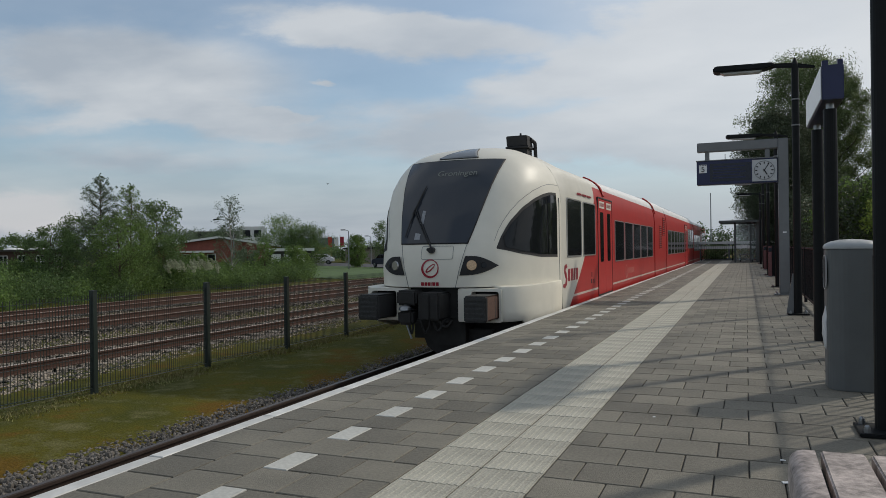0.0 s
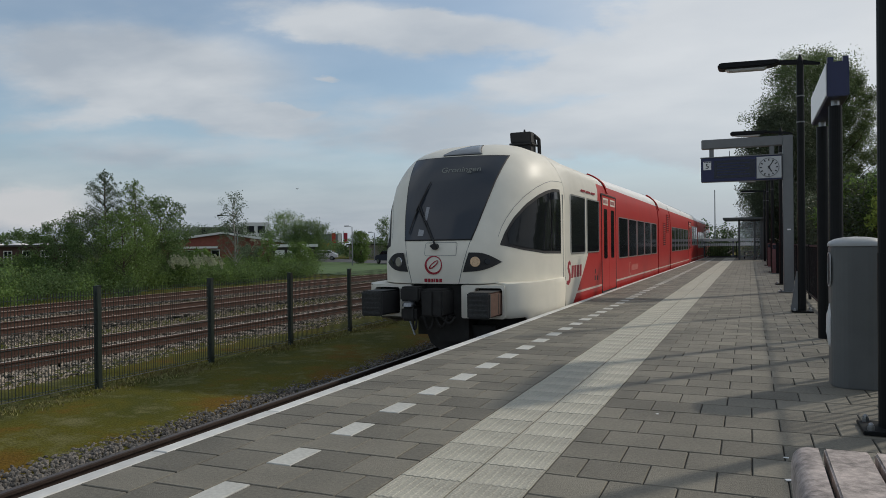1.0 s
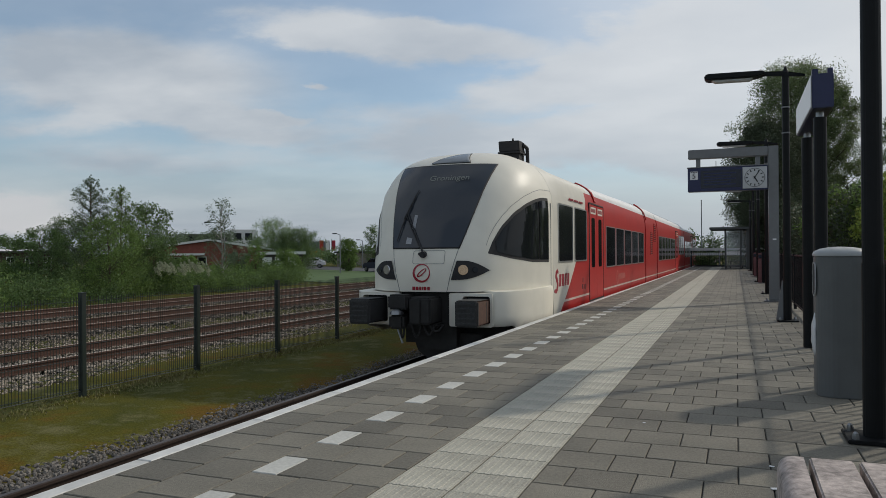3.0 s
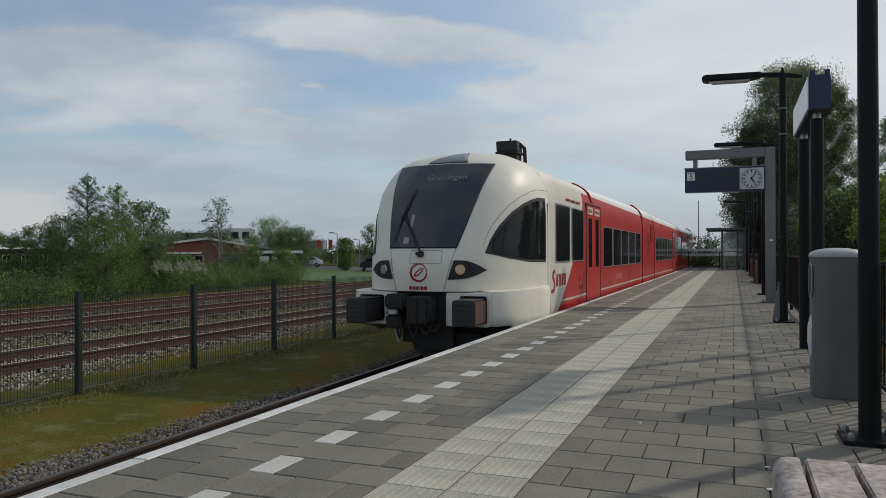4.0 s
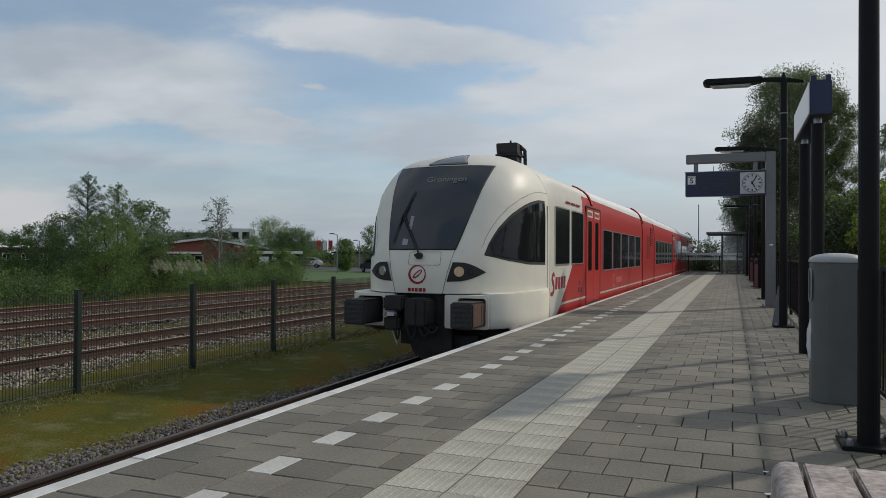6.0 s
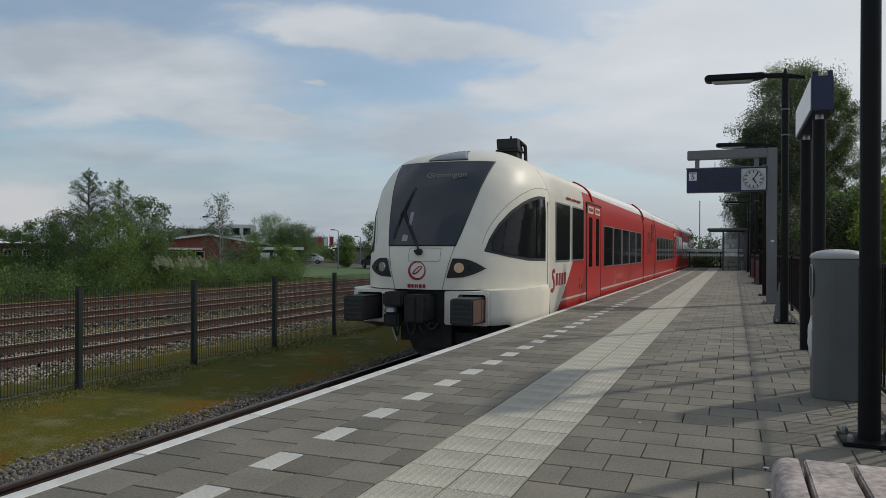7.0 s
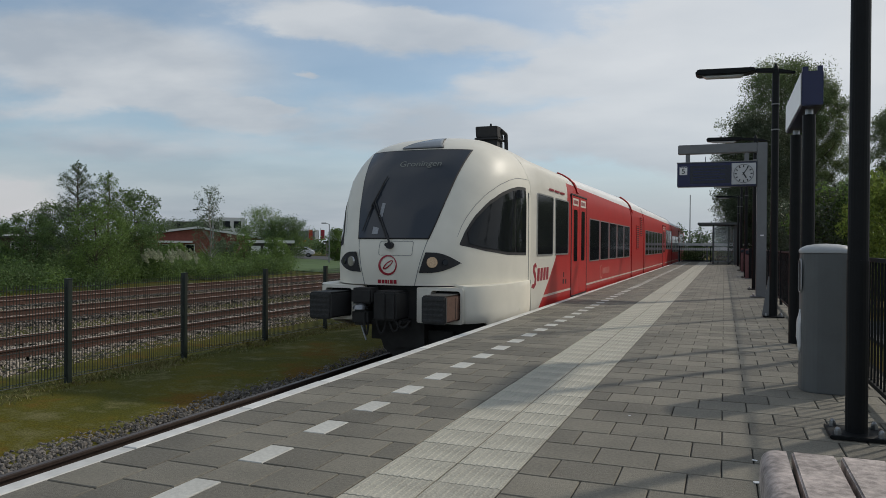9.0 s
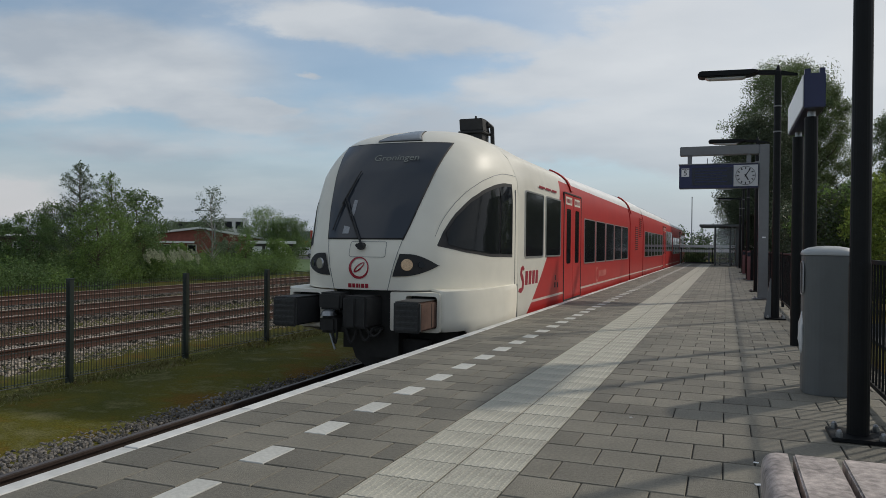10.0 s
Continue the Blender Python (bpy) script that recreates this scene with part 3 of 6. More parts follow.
def platform():
    # slab under the paving, with its retaining wall towards the track
    ob = part("platform", box(0.012, PLAT_X1, PLAT_Y0, PLAT_Y1, GZ - 0.1, -0.0095), M["joint"])
    tagged(ob, "raised station platform with dark sand joints", "platform", kind="structure")
    wall = part("platform_wall", box(0.002, 0.012, PLAT_Y0, PLAT_Y1, GZ - 0.1, -0.2), M["sleeper"])
    tagged(wall, "concrete retaining wall below the platform edge", "wall", kind="structure")
    return ob


PLATFORM = platform()

# ---- train ----
TRAIN_END = 55.9
M["livery"] = livery_mat("cream_and_red_livery")
HW = 1.475


def lerp_table(tab, z):
    if z <= tab[0][0]:
        return tab[0][1]
    for (a, va), (b, vb) in zip(tab, tab[1:]):
        if z <= b:
            t = (z - a) / (b - a)
            return va + (vb - va) * t
    return tab[-1][1]


# front line and half width of the nose by height above the platform
NOSE_Y = [(-0.4, 0.12), (0.3, 0.03), (0.76, 0.0), (1.0, 0.04), (1.15, 0.10), (1.6, 0.34), (2.1, 0.66), (2.35, 0.86), (2.57, 1.07), (2.69, 1.27), (2.795, 1.58), (2.87, 1.98), (2.915, 2.35)]
NOSE_W = [(-0.4, 1.38), (-0.1, 1.46), (0.2, HW), (1.8, HW), (2.1, 1.45), (2.3, 1.38), (2.5, 1.27), (2.64, 1.13), (2.75, 0.95), (2.835, 0.74), (2.89, 0.48), (2.915, 0.2)]
NOSE_END = 2.6


def bluntness(z):
    """Superellipse power of the nose's plan: rounder towards the lamps."""
    return 2.58 + 0.27 * min(1, max(0, z - 1.0))


def nose_y(x, z):
    """How far back the nose's skin lies at a width and height."""
    w, y0 = lerp_table(NOSE_W, z), lerp_table(NOSE_Y, z)
    k = min(1.0, abs(x) / w)
    return y0 + (NOSE_END - y0) * (1 - (1 - k ** bluntness(z)) ** (1 / bluntness(z)))


def nose_x(y, z):
    w, y0 = lerp_table(NOSE_W, z), lerp_table(NOSE_Y, z)
    k = min(1.0, max(0.0, (NOSE_END - y) / (NOSE_END - y0)))
    return w * (1 - k ** bluntness(z)) ** (1 / bluntness(z))


def skin_patch(us, lo, hi, n, place, depth=0.012):
    """A thin plate lying on a curved skin: columns at us between the heights lo(u) and hi(u)."""
    bm = bmesh.new()
    rows = []
    for u in us:
        a, b = lo(u), hi(u)
        rows.append([place(u, a + (b - a) * k / n) for k in range(n + 1)])
    front = [[bm.verts.new(p) for p in r] for r in rows]
    for r0, r1 in zip(front, front[1:]):
        for k in range(n):
            vs = []
            for v in (r0[k], r1[k], r1[k + 1], r0[k + 1]):
                if v not in vs and all((v.co - o.co).length > 1e-5 for o in vs):
                    vs.append(v)
            if len(vs) > 2:
                bm.faces.new(vs)
    bmesh.ops.remove_doubles(bm, verts=bm.verts[:], dist=1e-5)
    return bm


def solid(ob, t=0.01, offset=0.0):
    md = ob.modifiers.new("thickness", "SOLIDIFY")
    md.thickness, md.offset = t, offset
    return ob


Z0 = 0.79      # platform above the rail


def coach_section(crown, gut=2.38):
    half = [(1.36, -0.42), (1.45, -0.30), (HW, -0.12), (HW, 0.8), (HW, 1.9), (1.462, 2.1), (1.44, 2.25), (1.40, gut)]
    for k in range(1, 9):
        a = radians(90 * k / 8)
        half.append((1.40 * math.cos(a) ** 0.8 if k < 8 else 0, gut + (crown - gut) * math.sin(a)))
    return half


def loft(sections, close_ends=True):
    bm = bmesh.new()
    rows = []
    for y, half in sections:
        full = [(x, z) for x, z in half] + [(-x, z) for x, z in reversed(half[:-1])]
        rows.append([bm.verts.new((x, y, z + Z0)) for x, z in full])
    n = len(rows[0])
    for a, b in zip(rows, rows[1:]):
        for i in range(n):
            bm.faces.new((a[i], a[(i + 1) % n], b[(i + 1) % n], b[i]))
    if close_ends:
        bm.faces.new(rows[0]), bm.faces.new(rows[-1])
    bmesh.ops.recalc_face_normals(bm, faces=bm.faces[:])
    return bm


def sharpen(ob, angle=35):
    ob.data.polygons.foreach_set("use_smooth", [True] * len(ob.data.polygons))
    ob.data.set_sharp_from_angle(angle=radians(angle))
    return ob


def nose_shell(parent):
    zs = [0.47, 0.6, 0.76, 0.9, 1.0, 1.15, 1.35, 1.6, 1.85, 2.1, 2.23, 2.35, 2.46, 2.57, 2.63, 2.69, 2.745, 2.795, 2.835, 2.87, 2.895, 2.915]
    bm = bmesh.new()
    rows = []
    for z in zs:
        y0, w = lerp_table(NOSE_Y, z), lerp_table(NOSE_W, z)
        row = []
        for k in range(-24, 25):
            a = radians(90 * k / 24)
            x = w * math.copysign(abs(math.sin(a)) ** (2 / bluntness(z)), a)
            y = y0 + (NOSE_END - y0) * (1 - abs(math.cos(a)) ** (2 / bluntness(z)))
            row.append(bm.verts.new((x, y, z + Z0)))
        rows.append(row)
    for a, b in zip(rows, rows[1:]):
        for i in range(48):
            bm.faces.new((a[i], a[i + 1], b[i + 1], b[i]))
    bm.faces.new(list(reversed(rows[-1])))
    bmesh.ops.recalc_face_normals(bm, faces=bm.faces[:])
    return sharpen(part("cab_nose", bm, M["cream"], parent, "glossy cream-white rounded cab nose"), 50)


def dome_section(y):
    """Cross-section of the rear of the dome, sinking to the coach roof."""
    t = min(1, max(0, (y - NOSE_END) / 0.8))
    t = t * t * (3 - 2 * t)
    crown = 2.915 + (2.79 - 2.915) * t
    half = coach_section(crown)
    out = []
    for x, z in half:
        if z > 0.9:
            zz = min(z, 2.914)
            xd = lerp_table(NOSE_W, zz)
            if z < crown - 0.004:
                x = xd + (x - xd) * t
        out.append((x, z))
    return out


def side_window(parent, y0, y1, z0, z1, x=HW, r=0.06, label="", both=True):
    for s in ((1, -1) if both else (1,)):
        w = part("window", ring([(a, b + Z0) for a, b in round_rect(y0, y1, z0, z1, r)], [(a, b + Z0) for a, b in round_rect(y0 + 0.025, y1 - 0.025, z0 + 0.025, z1 - 0.025, r * 0.7)], "x", s * (x - 0.004), s * (x + 0.014)),
                 M["alu"], parent, "thin metal window frame")
        part("pane", prism([(a, b + Z0) for a, b in round_rect(y0 + 0.02, y1 - 0.02, z0 + 0.02, z1 - 0.02, r * 0.7)], "x", s * (x - 0.004), s * (x + 0.007)), M["glass"], w, "dark tinted glass")


def train_door(parent, y0, y1):
    for s in (1, -1):
        d = part("door", ring([(a, b + Z0) for a, b in round_rect(y0, y1, -0.05, 2.2, 0.05)], [(a, b + Z0) for a, b in round_rect(y0 + 0.03, y1 - 0.03, -0.02, 2.17, 0.03)], "x", s * (HW - 0.02), s * (HW + 0.012)), M["rubber"], parent, "double sliding door in red")
        ym = (y0 + y1) / 2
        for a, b in ((y0 + 0.04, ym - 0.008), (ym + 0.008, y1 - 0.04)):
            part("leaf", prism([(p, q + Z0) for p, q in round_rect(a, b, -0.01, 2.16, 0.02)], "x", s * (HW - 0.02), s * (HW + 0.006)), M["red"], d)
            c = (a + b) / 2
            part("pane", prism([(p, q + Z0) for p, q in round_rect(c - 0.21, c + 0.21, 0.72, 1.86, 0.06)], "x", s * (HW - 0.0), s * (HW + 0.010)), M["glass"], d)
            part("sticker", prism([(p, q + Z0) for p, q in round_rect(c - 0.32, c + 0.32, 1.95, 2.11, 0.01)], "x", s * (HW - 0.0), s * (HW + 0.010)), M["cream"], d, "cream door notice")
            for i in range(4):
                part("bar", box(*sorted((s * (HW + 0.008), s * (HW + 0.0125))), c - 0.26 + i * 0.135, c - 0.17 + i * 0.135, Z0 + 1.99, Z0 + 2.07), M["dkred"], d)


def roof_lip(parent, y, crown):
    """Raised red edge that leans forward as it climbs the shoulder of the roof."""
    sec = coach_section(crown)
    edge = []
    for p, q in zip(sec, sec[1:]):
        edge += [(p[0] + (q[0] - p[0]) * k / 3, p[1] + (q[1] - p[1]) * k / 3) for k in range(3)]
    edge = [p for p in edge if p[1] >= 2.25 and p[0] >= 1.08]
    for sgn in (1, -1):
        bm = bmesh.new()
        rows = []
        for dy, g in ((0.03, 0.97), (0.0, 1.035), (0.13, 1.04), (0.24, 0.995)):
            rows.append([bm.verts.new((sgn * x * (1 + (g - 1) * 0.6), y + dy - 0.75 * max(0, z - 2.36) / 0.36, (z - 2.0) * g + 2.0 + Z0)) for x, z in edge])
        for a, b in zip(rows, rows[1:]):
            for i in range(len(edge) - 1):
                bm.faces.new((a[i], a[i + 1], b[i + 1], b[i]))
        bmesh.ops.recalc_face_normals(bm, faces=bm.faces[:])
        part("roof_lip", bm, M["red"], parent, "raised red roof edge")


def wheelset(parent, y, axle_of):
    w = thing("wheelset", "", "", at=(0, y, 0.43))
    w.parent = parent
    for s in (-1, 1):
        bm = cyl((s * 0.69, 0, 0), (s * 0.82, 0, 0), 0.43, n=28)
        cyl((s * 0.66, 0, 0), (s * 0.69, 0, 0), 0.46, n=28, bm=bm)
        part("wheel", bm, M["dirty"], w)
    part("axle", cyl((-0.7, 0, 0), (0.7, 0, 0), 0.08), M["dirty"], w)
    axle_of.append(w)


WHEELS = []


def cap_dome():
    """Half-round cap over the coupler's side head."""
    bm = bmesh.new()
    bmesh.ops.create_uvsphere(bm, u_segments=16, v_segments=8, radius=1, matrix=Matrix.Translation((-0.335, -0.20, Z0 + 0.13)) @ Matrix.Diagonal((0.11, 0.13, 0.085, 1)))
    bmesh.ops.bisect_plane(bm, geom=bm.verts[:] + bm.edges[:] + bm.faces[:], plane_co=(0, 0, Z0 + 0.131), plane_no=(0, 0, 1), clear_inner=True)
    bmesh.ops.holes_fill(bm, edges=bm.edges[:])
    return bm


def build_train():
    T = thing("train", "cream and red diesel multiple unit with rounded cab, pulling out", "train", at=(XC, 9.7, RAIL))
    nose = nose_shell(T)
    # windscreen with black border
    def half_ws(z):
        return 0.553 + (0.845 - 0.553) * ((z - 1.15) / 1.40) ** 0.85 if z > 1.15 else 0.553
    zs = [1.16 + 1.39 * k / 14 for k in range(15)]
    for name, grow, off, m_, lab in (("windscreen_frame", 0.016, 0.007, M["rubber"], "black rubber windscreen surround"), ("windscreen", 0.0, 0.014, M["ws_glass"], "large dark curved windscreen")):
        bm = bmesh.new()
        rows = []
        for k, z in enumerate(zs):
            zz = z + (grow if k == 14 else -grow if k == 0 else 0)
            w = half_ws(z) + grow
            rows.append([bm.verts.new((w * i / 10, nose_y(w * i / 10, zz) - off, zz + Z0)) for i in range(-10, 11)])
        for a, b in zip(rows, rows[1:]):
            for i in range(20):
                bm.faces.new((a[i], a[i + 1], b[i + 1], b[i]))
        solid(part(name, bm, m_, nose, lab, smooth=True), 0.008).modifiers[0].use_rim = name != "windscreen"
    # destination lettering behind the top of the glass
    me = text_mesh("Groningen", 0.165, depth=0.001)
    me.materials.append(M["led"])
    zt = 2.315
    part("destination", me, M["led"], nose, "dim LED destination lettering", m=pose(0.17, nose_y(0.17, zt) - 0.026, zt + Z0, 90 - 39, 0, 0))
    # small pale sheets on the windscreen
    for x, z, a, b in ((-0.245, 1.58, 0.03, 0.11), (-0.28, 1.27, 0.05, 0.05)):
        part("paper", skin_patch([x - a, x, x + a], lambda u: z - b, lambda u: z + b - 0.2 * (u - x), 3, lambda u, zz: (u, nose_y(u, zz) - 0.022, zz + Z0)), M["paper"], nose, "small pale sheet on the windscreen")
    # grey glazed flap above the windscreen, flush with the skin
    flap_x = [-0.34 + 0.68 * i / 14 for i in range(15)]
    flap_hi = lambda u: 2.60 + 0.205 * (1 - ((0.34 - u) / 0.68) ** 1.7)
    for name, grow, off, m_, lab in (("top_lamp_frame", 0.012, 0.010, M["rubber"], "thin dark rim of the lamp cover"), ("top_lamp", 0.0, 0.016, M["flap"], "gray glazed lamp cover over the windscreen")):
        solid(part(name, skin_patch([u * (1 + grow * 2) for u in flap_x], lambda u: 2.592 - grow * 0.3, lambda u: flap_hi(max(-0.34, min(0.34, u))) + grow, 5,
                                    lambda u, z: (u + 0.08 - 0.75 * (z - 2.592), nose_y(u + 0.08 - 0.75 * (z - 2.592), z) - off, z + off * 0.6 + Z0)), m_, nose, lab, smooth=True), 0.006)
    # hatch below the windscreen, with wiper
    def dense(pts, n=6):
        return [(p[0] + (q[0] - p[0]) * k / n, p[1] + (q[1] - p[1]) * k / n) for p, q in zip(pts, pts[1:] + pts[:1]) for k in range(n)]
    hatch_o = dense(round_rect(-0.165, 0.365, 0.905, 1.115, 0.03))
    hatch_i = dense(round_rect(-0.159, 0.359, 0.911, 1.109, 0.027))
    bm = bmesh.new()
    a = [bm.verts.new((x, nose_y(x, z) - 0.007, z + Z0)) for x, z in hatch_o]
    b = [bm.verts.new((x, nose_y(x, z) - 0.007, z + Z0)) for x, z in hatch_i]
    for i in range(len(a)):
        bm.faces.new((a[i], a[(i + 1) % len(a)], b[(i + 1) % len(a)], b[i]))
    part("hatch_seam", bm, M["gray_steel"], nose, "fine panel seam")
    def ws(x, z, d):
        return (x, nose_y(x, z) - d, z + Z0)
    wip = cyl(ws(0.02, 1.08, 0.06), ws(-0.41, 1.74, 0.07), 0.016, 0.009, 8)
    cyl(ws(0.02, 1.05, -0.02), ws(0.02, 1.05, 0.08), 0.05, n=10, bm=wip)
    box(-0.06, 0.06, nose_y(0, 1.06) - 0.075, nose_y(0, 1.06) - 0.01, Z0 + 1.035, Z0 + 1.085, 0.012, bm=wip)
    cyl(ws(-0.05, 1.16, 0.05), ws(-0.43, 1.70, 0.06), 0.009, n=6, bm=wip)
    for p, q, r in (((-0.50, 1.27), (-0.46, 1.50), 0.009), ((-0.46, 1.50), (-0.40, 1.78), 0.013), ((-0.40, 1.78), (-0.34, 2.02), 0.013), ((-0.34, 2.02), (-0.31, 2.12), 0.008)):
        cyl(ws(*p, 0.045), ws(*q, 0.045), r, n=6, bm=wip)
    cyl(ws(-0.44, 1.64, 0.06), ws(-0.37, 1.88, 0.06), 0.012, n=6, bm=wip)
    part("wiper", wip, M["rubber"], nose, "black pantograph wiper")
    # lamp clusters
    for s in (-1, 1):
        us = [0.47 + 0.52 * i / 12 for i in range(13)]
        f_lo = lambda u: 0.655 + 0.02 * (u - 0.47) / 0.56 + 0.13 * max(0, (u - 0.62) / 0.37) ** 2
        f_hi = lambda u: 0.955 - 0.02 * (u - 0.47) - 0.15 * max(0, (u - 0.6) / 0.39) ** 2
        lamp = solid(part("headlight", skin_patch(us, f_lo, f_hi, 4, lambda u, z: (s * (u + 0.09 * (z - 0.66) / 0.3 * (1 - (u - 0.47) / 0.56)), nose_y(u, z) - 0.008, z + Z0)), M["rubber"], nose, "almond-shaped dark headlight cluster"), 0.01)
        for u, r, m_ in ((0.64, 0.085, M["lens_on"] if s > 0 else M["lens"]), (0.80, 0.05, M["ws_glass"])):
            y = nose_y(u, 0.81)
            n_ = Vector((s * 0.5 if u < 0.7 else s * 0.75, -1, 0)).normalized()
            c = Vector((s * u, y, 0.81 + Z0))
            part("lens", cyl(c + n_ * 0.008, c + n_ * 0.042, r, r * 0.85, 20), m_, lamp, "round lamp lens")
    # emblem and name bar, as plain shapes
    def on_front(pts_o, pts_i, name, lab):
        bm = bmesh.new()
        a = [bm.verts.new((x, nose_y(x, z) - 0.006, z + Z0)) for x, z in pts_o]
        if pts_i:
            b = [bm.verts.new((x, nose_y(x, z) - 0.006, z + Z0)) for x, z in pts_i]
            for i in range(len(a)):
                bm.faces.new((a[i], a[(i + 1) % len(a)], b[(i + 1) % len(a)], b[i]))
        else:
            bm.faces.new(a)
        solid(part(name, bm, M["dkred"], nose, lab), 0.004)
    circ = lambda r, c=(-0.005, 0.762), e=1.0, tilt=0: [(c[0] + r * math.cos(t) * math.cos(tilt) - r * e * math.sin(t) * math.sin(tilt), c[1] + r * math.cos(t) * math.sin(tilt) + r * e * math.sin(t) * math.cos(tilt)) for t in [2 * math.pi * i / 28 for i in range(28)]]
    on_front(circ(0.148), circ(0.122, (0.004, 0.768)), "emblem", "dark red ring emblem")
    on_front(circ(0.098, (0.0, 0.768), 0.36, 0.7), circ(0.078, (0.006, 0.773), 0.22, 0.7), "emblem", "dark red slanted oval emblem")
    for i, (a, b) in enumerate(((-0.165, -0.115), (-0.10, -0.06), (-0.045, -0.01), (0.0, 0.015), (0.03, 0.075), (0.09, 0.135))):
        on_front([(a, 0.495), (b, 0.495), (b, 0.55), (a, 0.55)], None, "bar", "")
    # seams running down the front
    for s in (-1, 1):
        bm = bmesh.new()
        prev = None
        for k in range(9):
            z = 0.47 + 0.68 * k / 8
            x = s * (0.40 + 0.16 * k / 8)
            q = [bm.verts.new((x + d, nose_y(abs(x), z) - 0.003, z + Z0)) for d in (-0.005, 0.005)]
            if prev:
                bm.faces.new((prev[0], prev[1], q[1], q[0]))
            prev = q
        part("seam", bm, M["gray_steel"], nose)
    # cab side windows
    wl = [(0.42, 1.06), (0.8, 0.98), (1.4, 0.915), (2.28, 0.90)]
    wh = [(0.42, 1.08), (0.55, 1.30), (0.75, 1.53), (1.0, 1.73), (1.3, 1.88), (1.6, 1.97), (1.9, 2.02), (2.28, 2.03)]
    for s in (-1, 1):
        for name, a, b, g, off, m_, lab in (("cab_window", 0.42, 2.28, 0.0, 0.004, M["rubber"], "black bow-shaped cab side window"), ("pane", 0.55, 1.70, 0.05, 0.012, M["glass"], "dark glass"), ("pane", 1.74, 2.23, 0.05, 0.012, M["glass"], "dark glass")):
            us = [a + (b - a) * i / 18 for i in range(19)]
            ob = part(name, skin_patch(us, lambda u: lerp_table(wl, u) + g, lambda u: max(lerp_table(wl, u) + g + 0.002, lerp_table(wh, u) - g), 8, lambda u, z: (s * (nose_x(u, z) + off), u, z + Z0)), m_, nose if name == "cab_window" else cw, lab)
            if name == "cab_window":
                cw = ob
    # bow above the cab window
    for s in (-1, 1):
        bm = bmesh.new()
        prev = None
        for k in range(25):
            u = 0.42 + 2.18 * k / 24
            z = lerp_table(wh, min(u, 2.28)) + 0.10 + 0.02 * u
            q = [bm.verts.new((s * (nose_x(u, z + d) + 0.004), u, z + d + Z0)) for d in (-0.004, 0.004)]
            if prev:
                bm.faces.new((prev[0], prev[1], q[1], q[0]))
            prev = q
        part("seam", bm, M["gray_steel"], nose)
    # joint between cab and coach
    for s in (-1, 1):
        part("seam", box(*sorted((s * (HW - 0.01), s * (HW + 0.004))), 2.425, 2.44, Z0 - 0.1, Z0 + 1.95), M["gray_steel"], nose)
    # lower front: apron, corner boxes, crash buffers
    ap = bmesh.new()
    rows = []
    zs2 = [-0.30, -0.2, -0.1, 0.0, 0.1, 0.25, 0.40, 0.452]
    for z in zs2:
        row = []
        for k in range(0, 17):
            a = radians(30 + 60 * k / 16)
            w = lerp_table(NOSE_W, z) + 0.002
            pull = 0.30 * max(0, (-0.06 - z) / 0.35) ** 1.4
            x = (w - pull * 0.3) * math.sin(a) ** (2 / 4.6)
            y = pull * 2.0 + (2.42 - pull * 2.0) * (1 - math.cos(a) ** (2 / 4.6))
            low = -0.035 - 0.26 * min(1, max(0, (k - 6) / 7)) ** 0.8
            row.append((x + 0.012, y, max(z, low + 0.02 * z) + Z0))
        rows.append(row)
    for s in (-1, 1):
        bm = bmesh.new()
        vs = [[bm.verts.new((s * x, y, z)) for x, y, z in r] for r in rows]
        for a, b in zip(vs, vs[1:]):
            for i in range(16):
                bm.faces.new((a[i], a[i + 1], b[i + 1], b[i]))
        led = [bm.verts.new((s * x * 0.72, y + 0.3, z + 0.006)) for x, y, z in rows[-1]]
        for i in range(16):
            bm.faces.new((vs[-1][i], vs[-1][i + 1], led[i + 1], led[i]))
        bmesh.ops.recalc_face_normals(bm, faces=bm.faces[:])
        solid(sharpen(part("apron", bm, M["cream"], nose, "cream lower side apron with bolts")), 0.03, 1 if s > 0 else -1)
        # corner box frame and the buffer in it
        fr = part("corner_box", ring([(p, q + Z0) for p, q in round_rect(*sorted((s * 0.42, s * 1.125)), -0.065, 0.452, 0.03)], [(p, q + Z0) for p, q in round_rect(*sorted((s * 0.64, s * 1.085)), -0.015, 0.405, 0.04)], "y", 0.10, 0.6), M["cream"], nose, "cream corner housing round the buffer")
        part("recess", box(*sorted((s * 0.56, s * 1.12)), 0.30, 0.48, Z0 - 0.02, Z0 + 0.43), M["rubber"], fr)
        b0, b1 = (0.725, 1.08) if s > 0 else (0.68, 1.03)
        bf = part("buffer", box(*sorted((s * (b0 + 0.012), s * (b1 - 0.005))), -0.42, 0.3, Z0 - 0.005, Z0 + 0.365, 0.025), M["brown"] if s > 0 else M["rubber"], nose, "dark ribbed crash buffer" + (" with rusty side" if s > 0 else ""))
        part("buffer_face", box(*sorted((s * b0, s * b1)), -0.47, -0.40, Z0 - 0.015, Z0 + 0.37, 0.02), M["buffer_rubber"], bf, "black front plate")
        for i in range(5):
            part("rib", box(*sorted((s * (b0 + 0.012), s * (b1 - 0.015))), -0.485, -0.46, Z0 + 0.012 + i * 0.072, Z0 + 0.055 + i * 0.072, 0.009), M["buffer_rubber"], bf)
        part("buffer_top", box(*sorted((s * (b0 + 0.02), s * (b1 - 0.015))), -0.395, 0.25, Z0 + 0.366, Z0 + 0.372), M["buffer_rubber"], bf)
        part("side_seam", box(*sorted((s * (b1 - 0.004), s * (b1 - 0.001))), -0.06, -0.045, Z0 + 0.03, Z0 + 0.33), M["rubber"], bf)
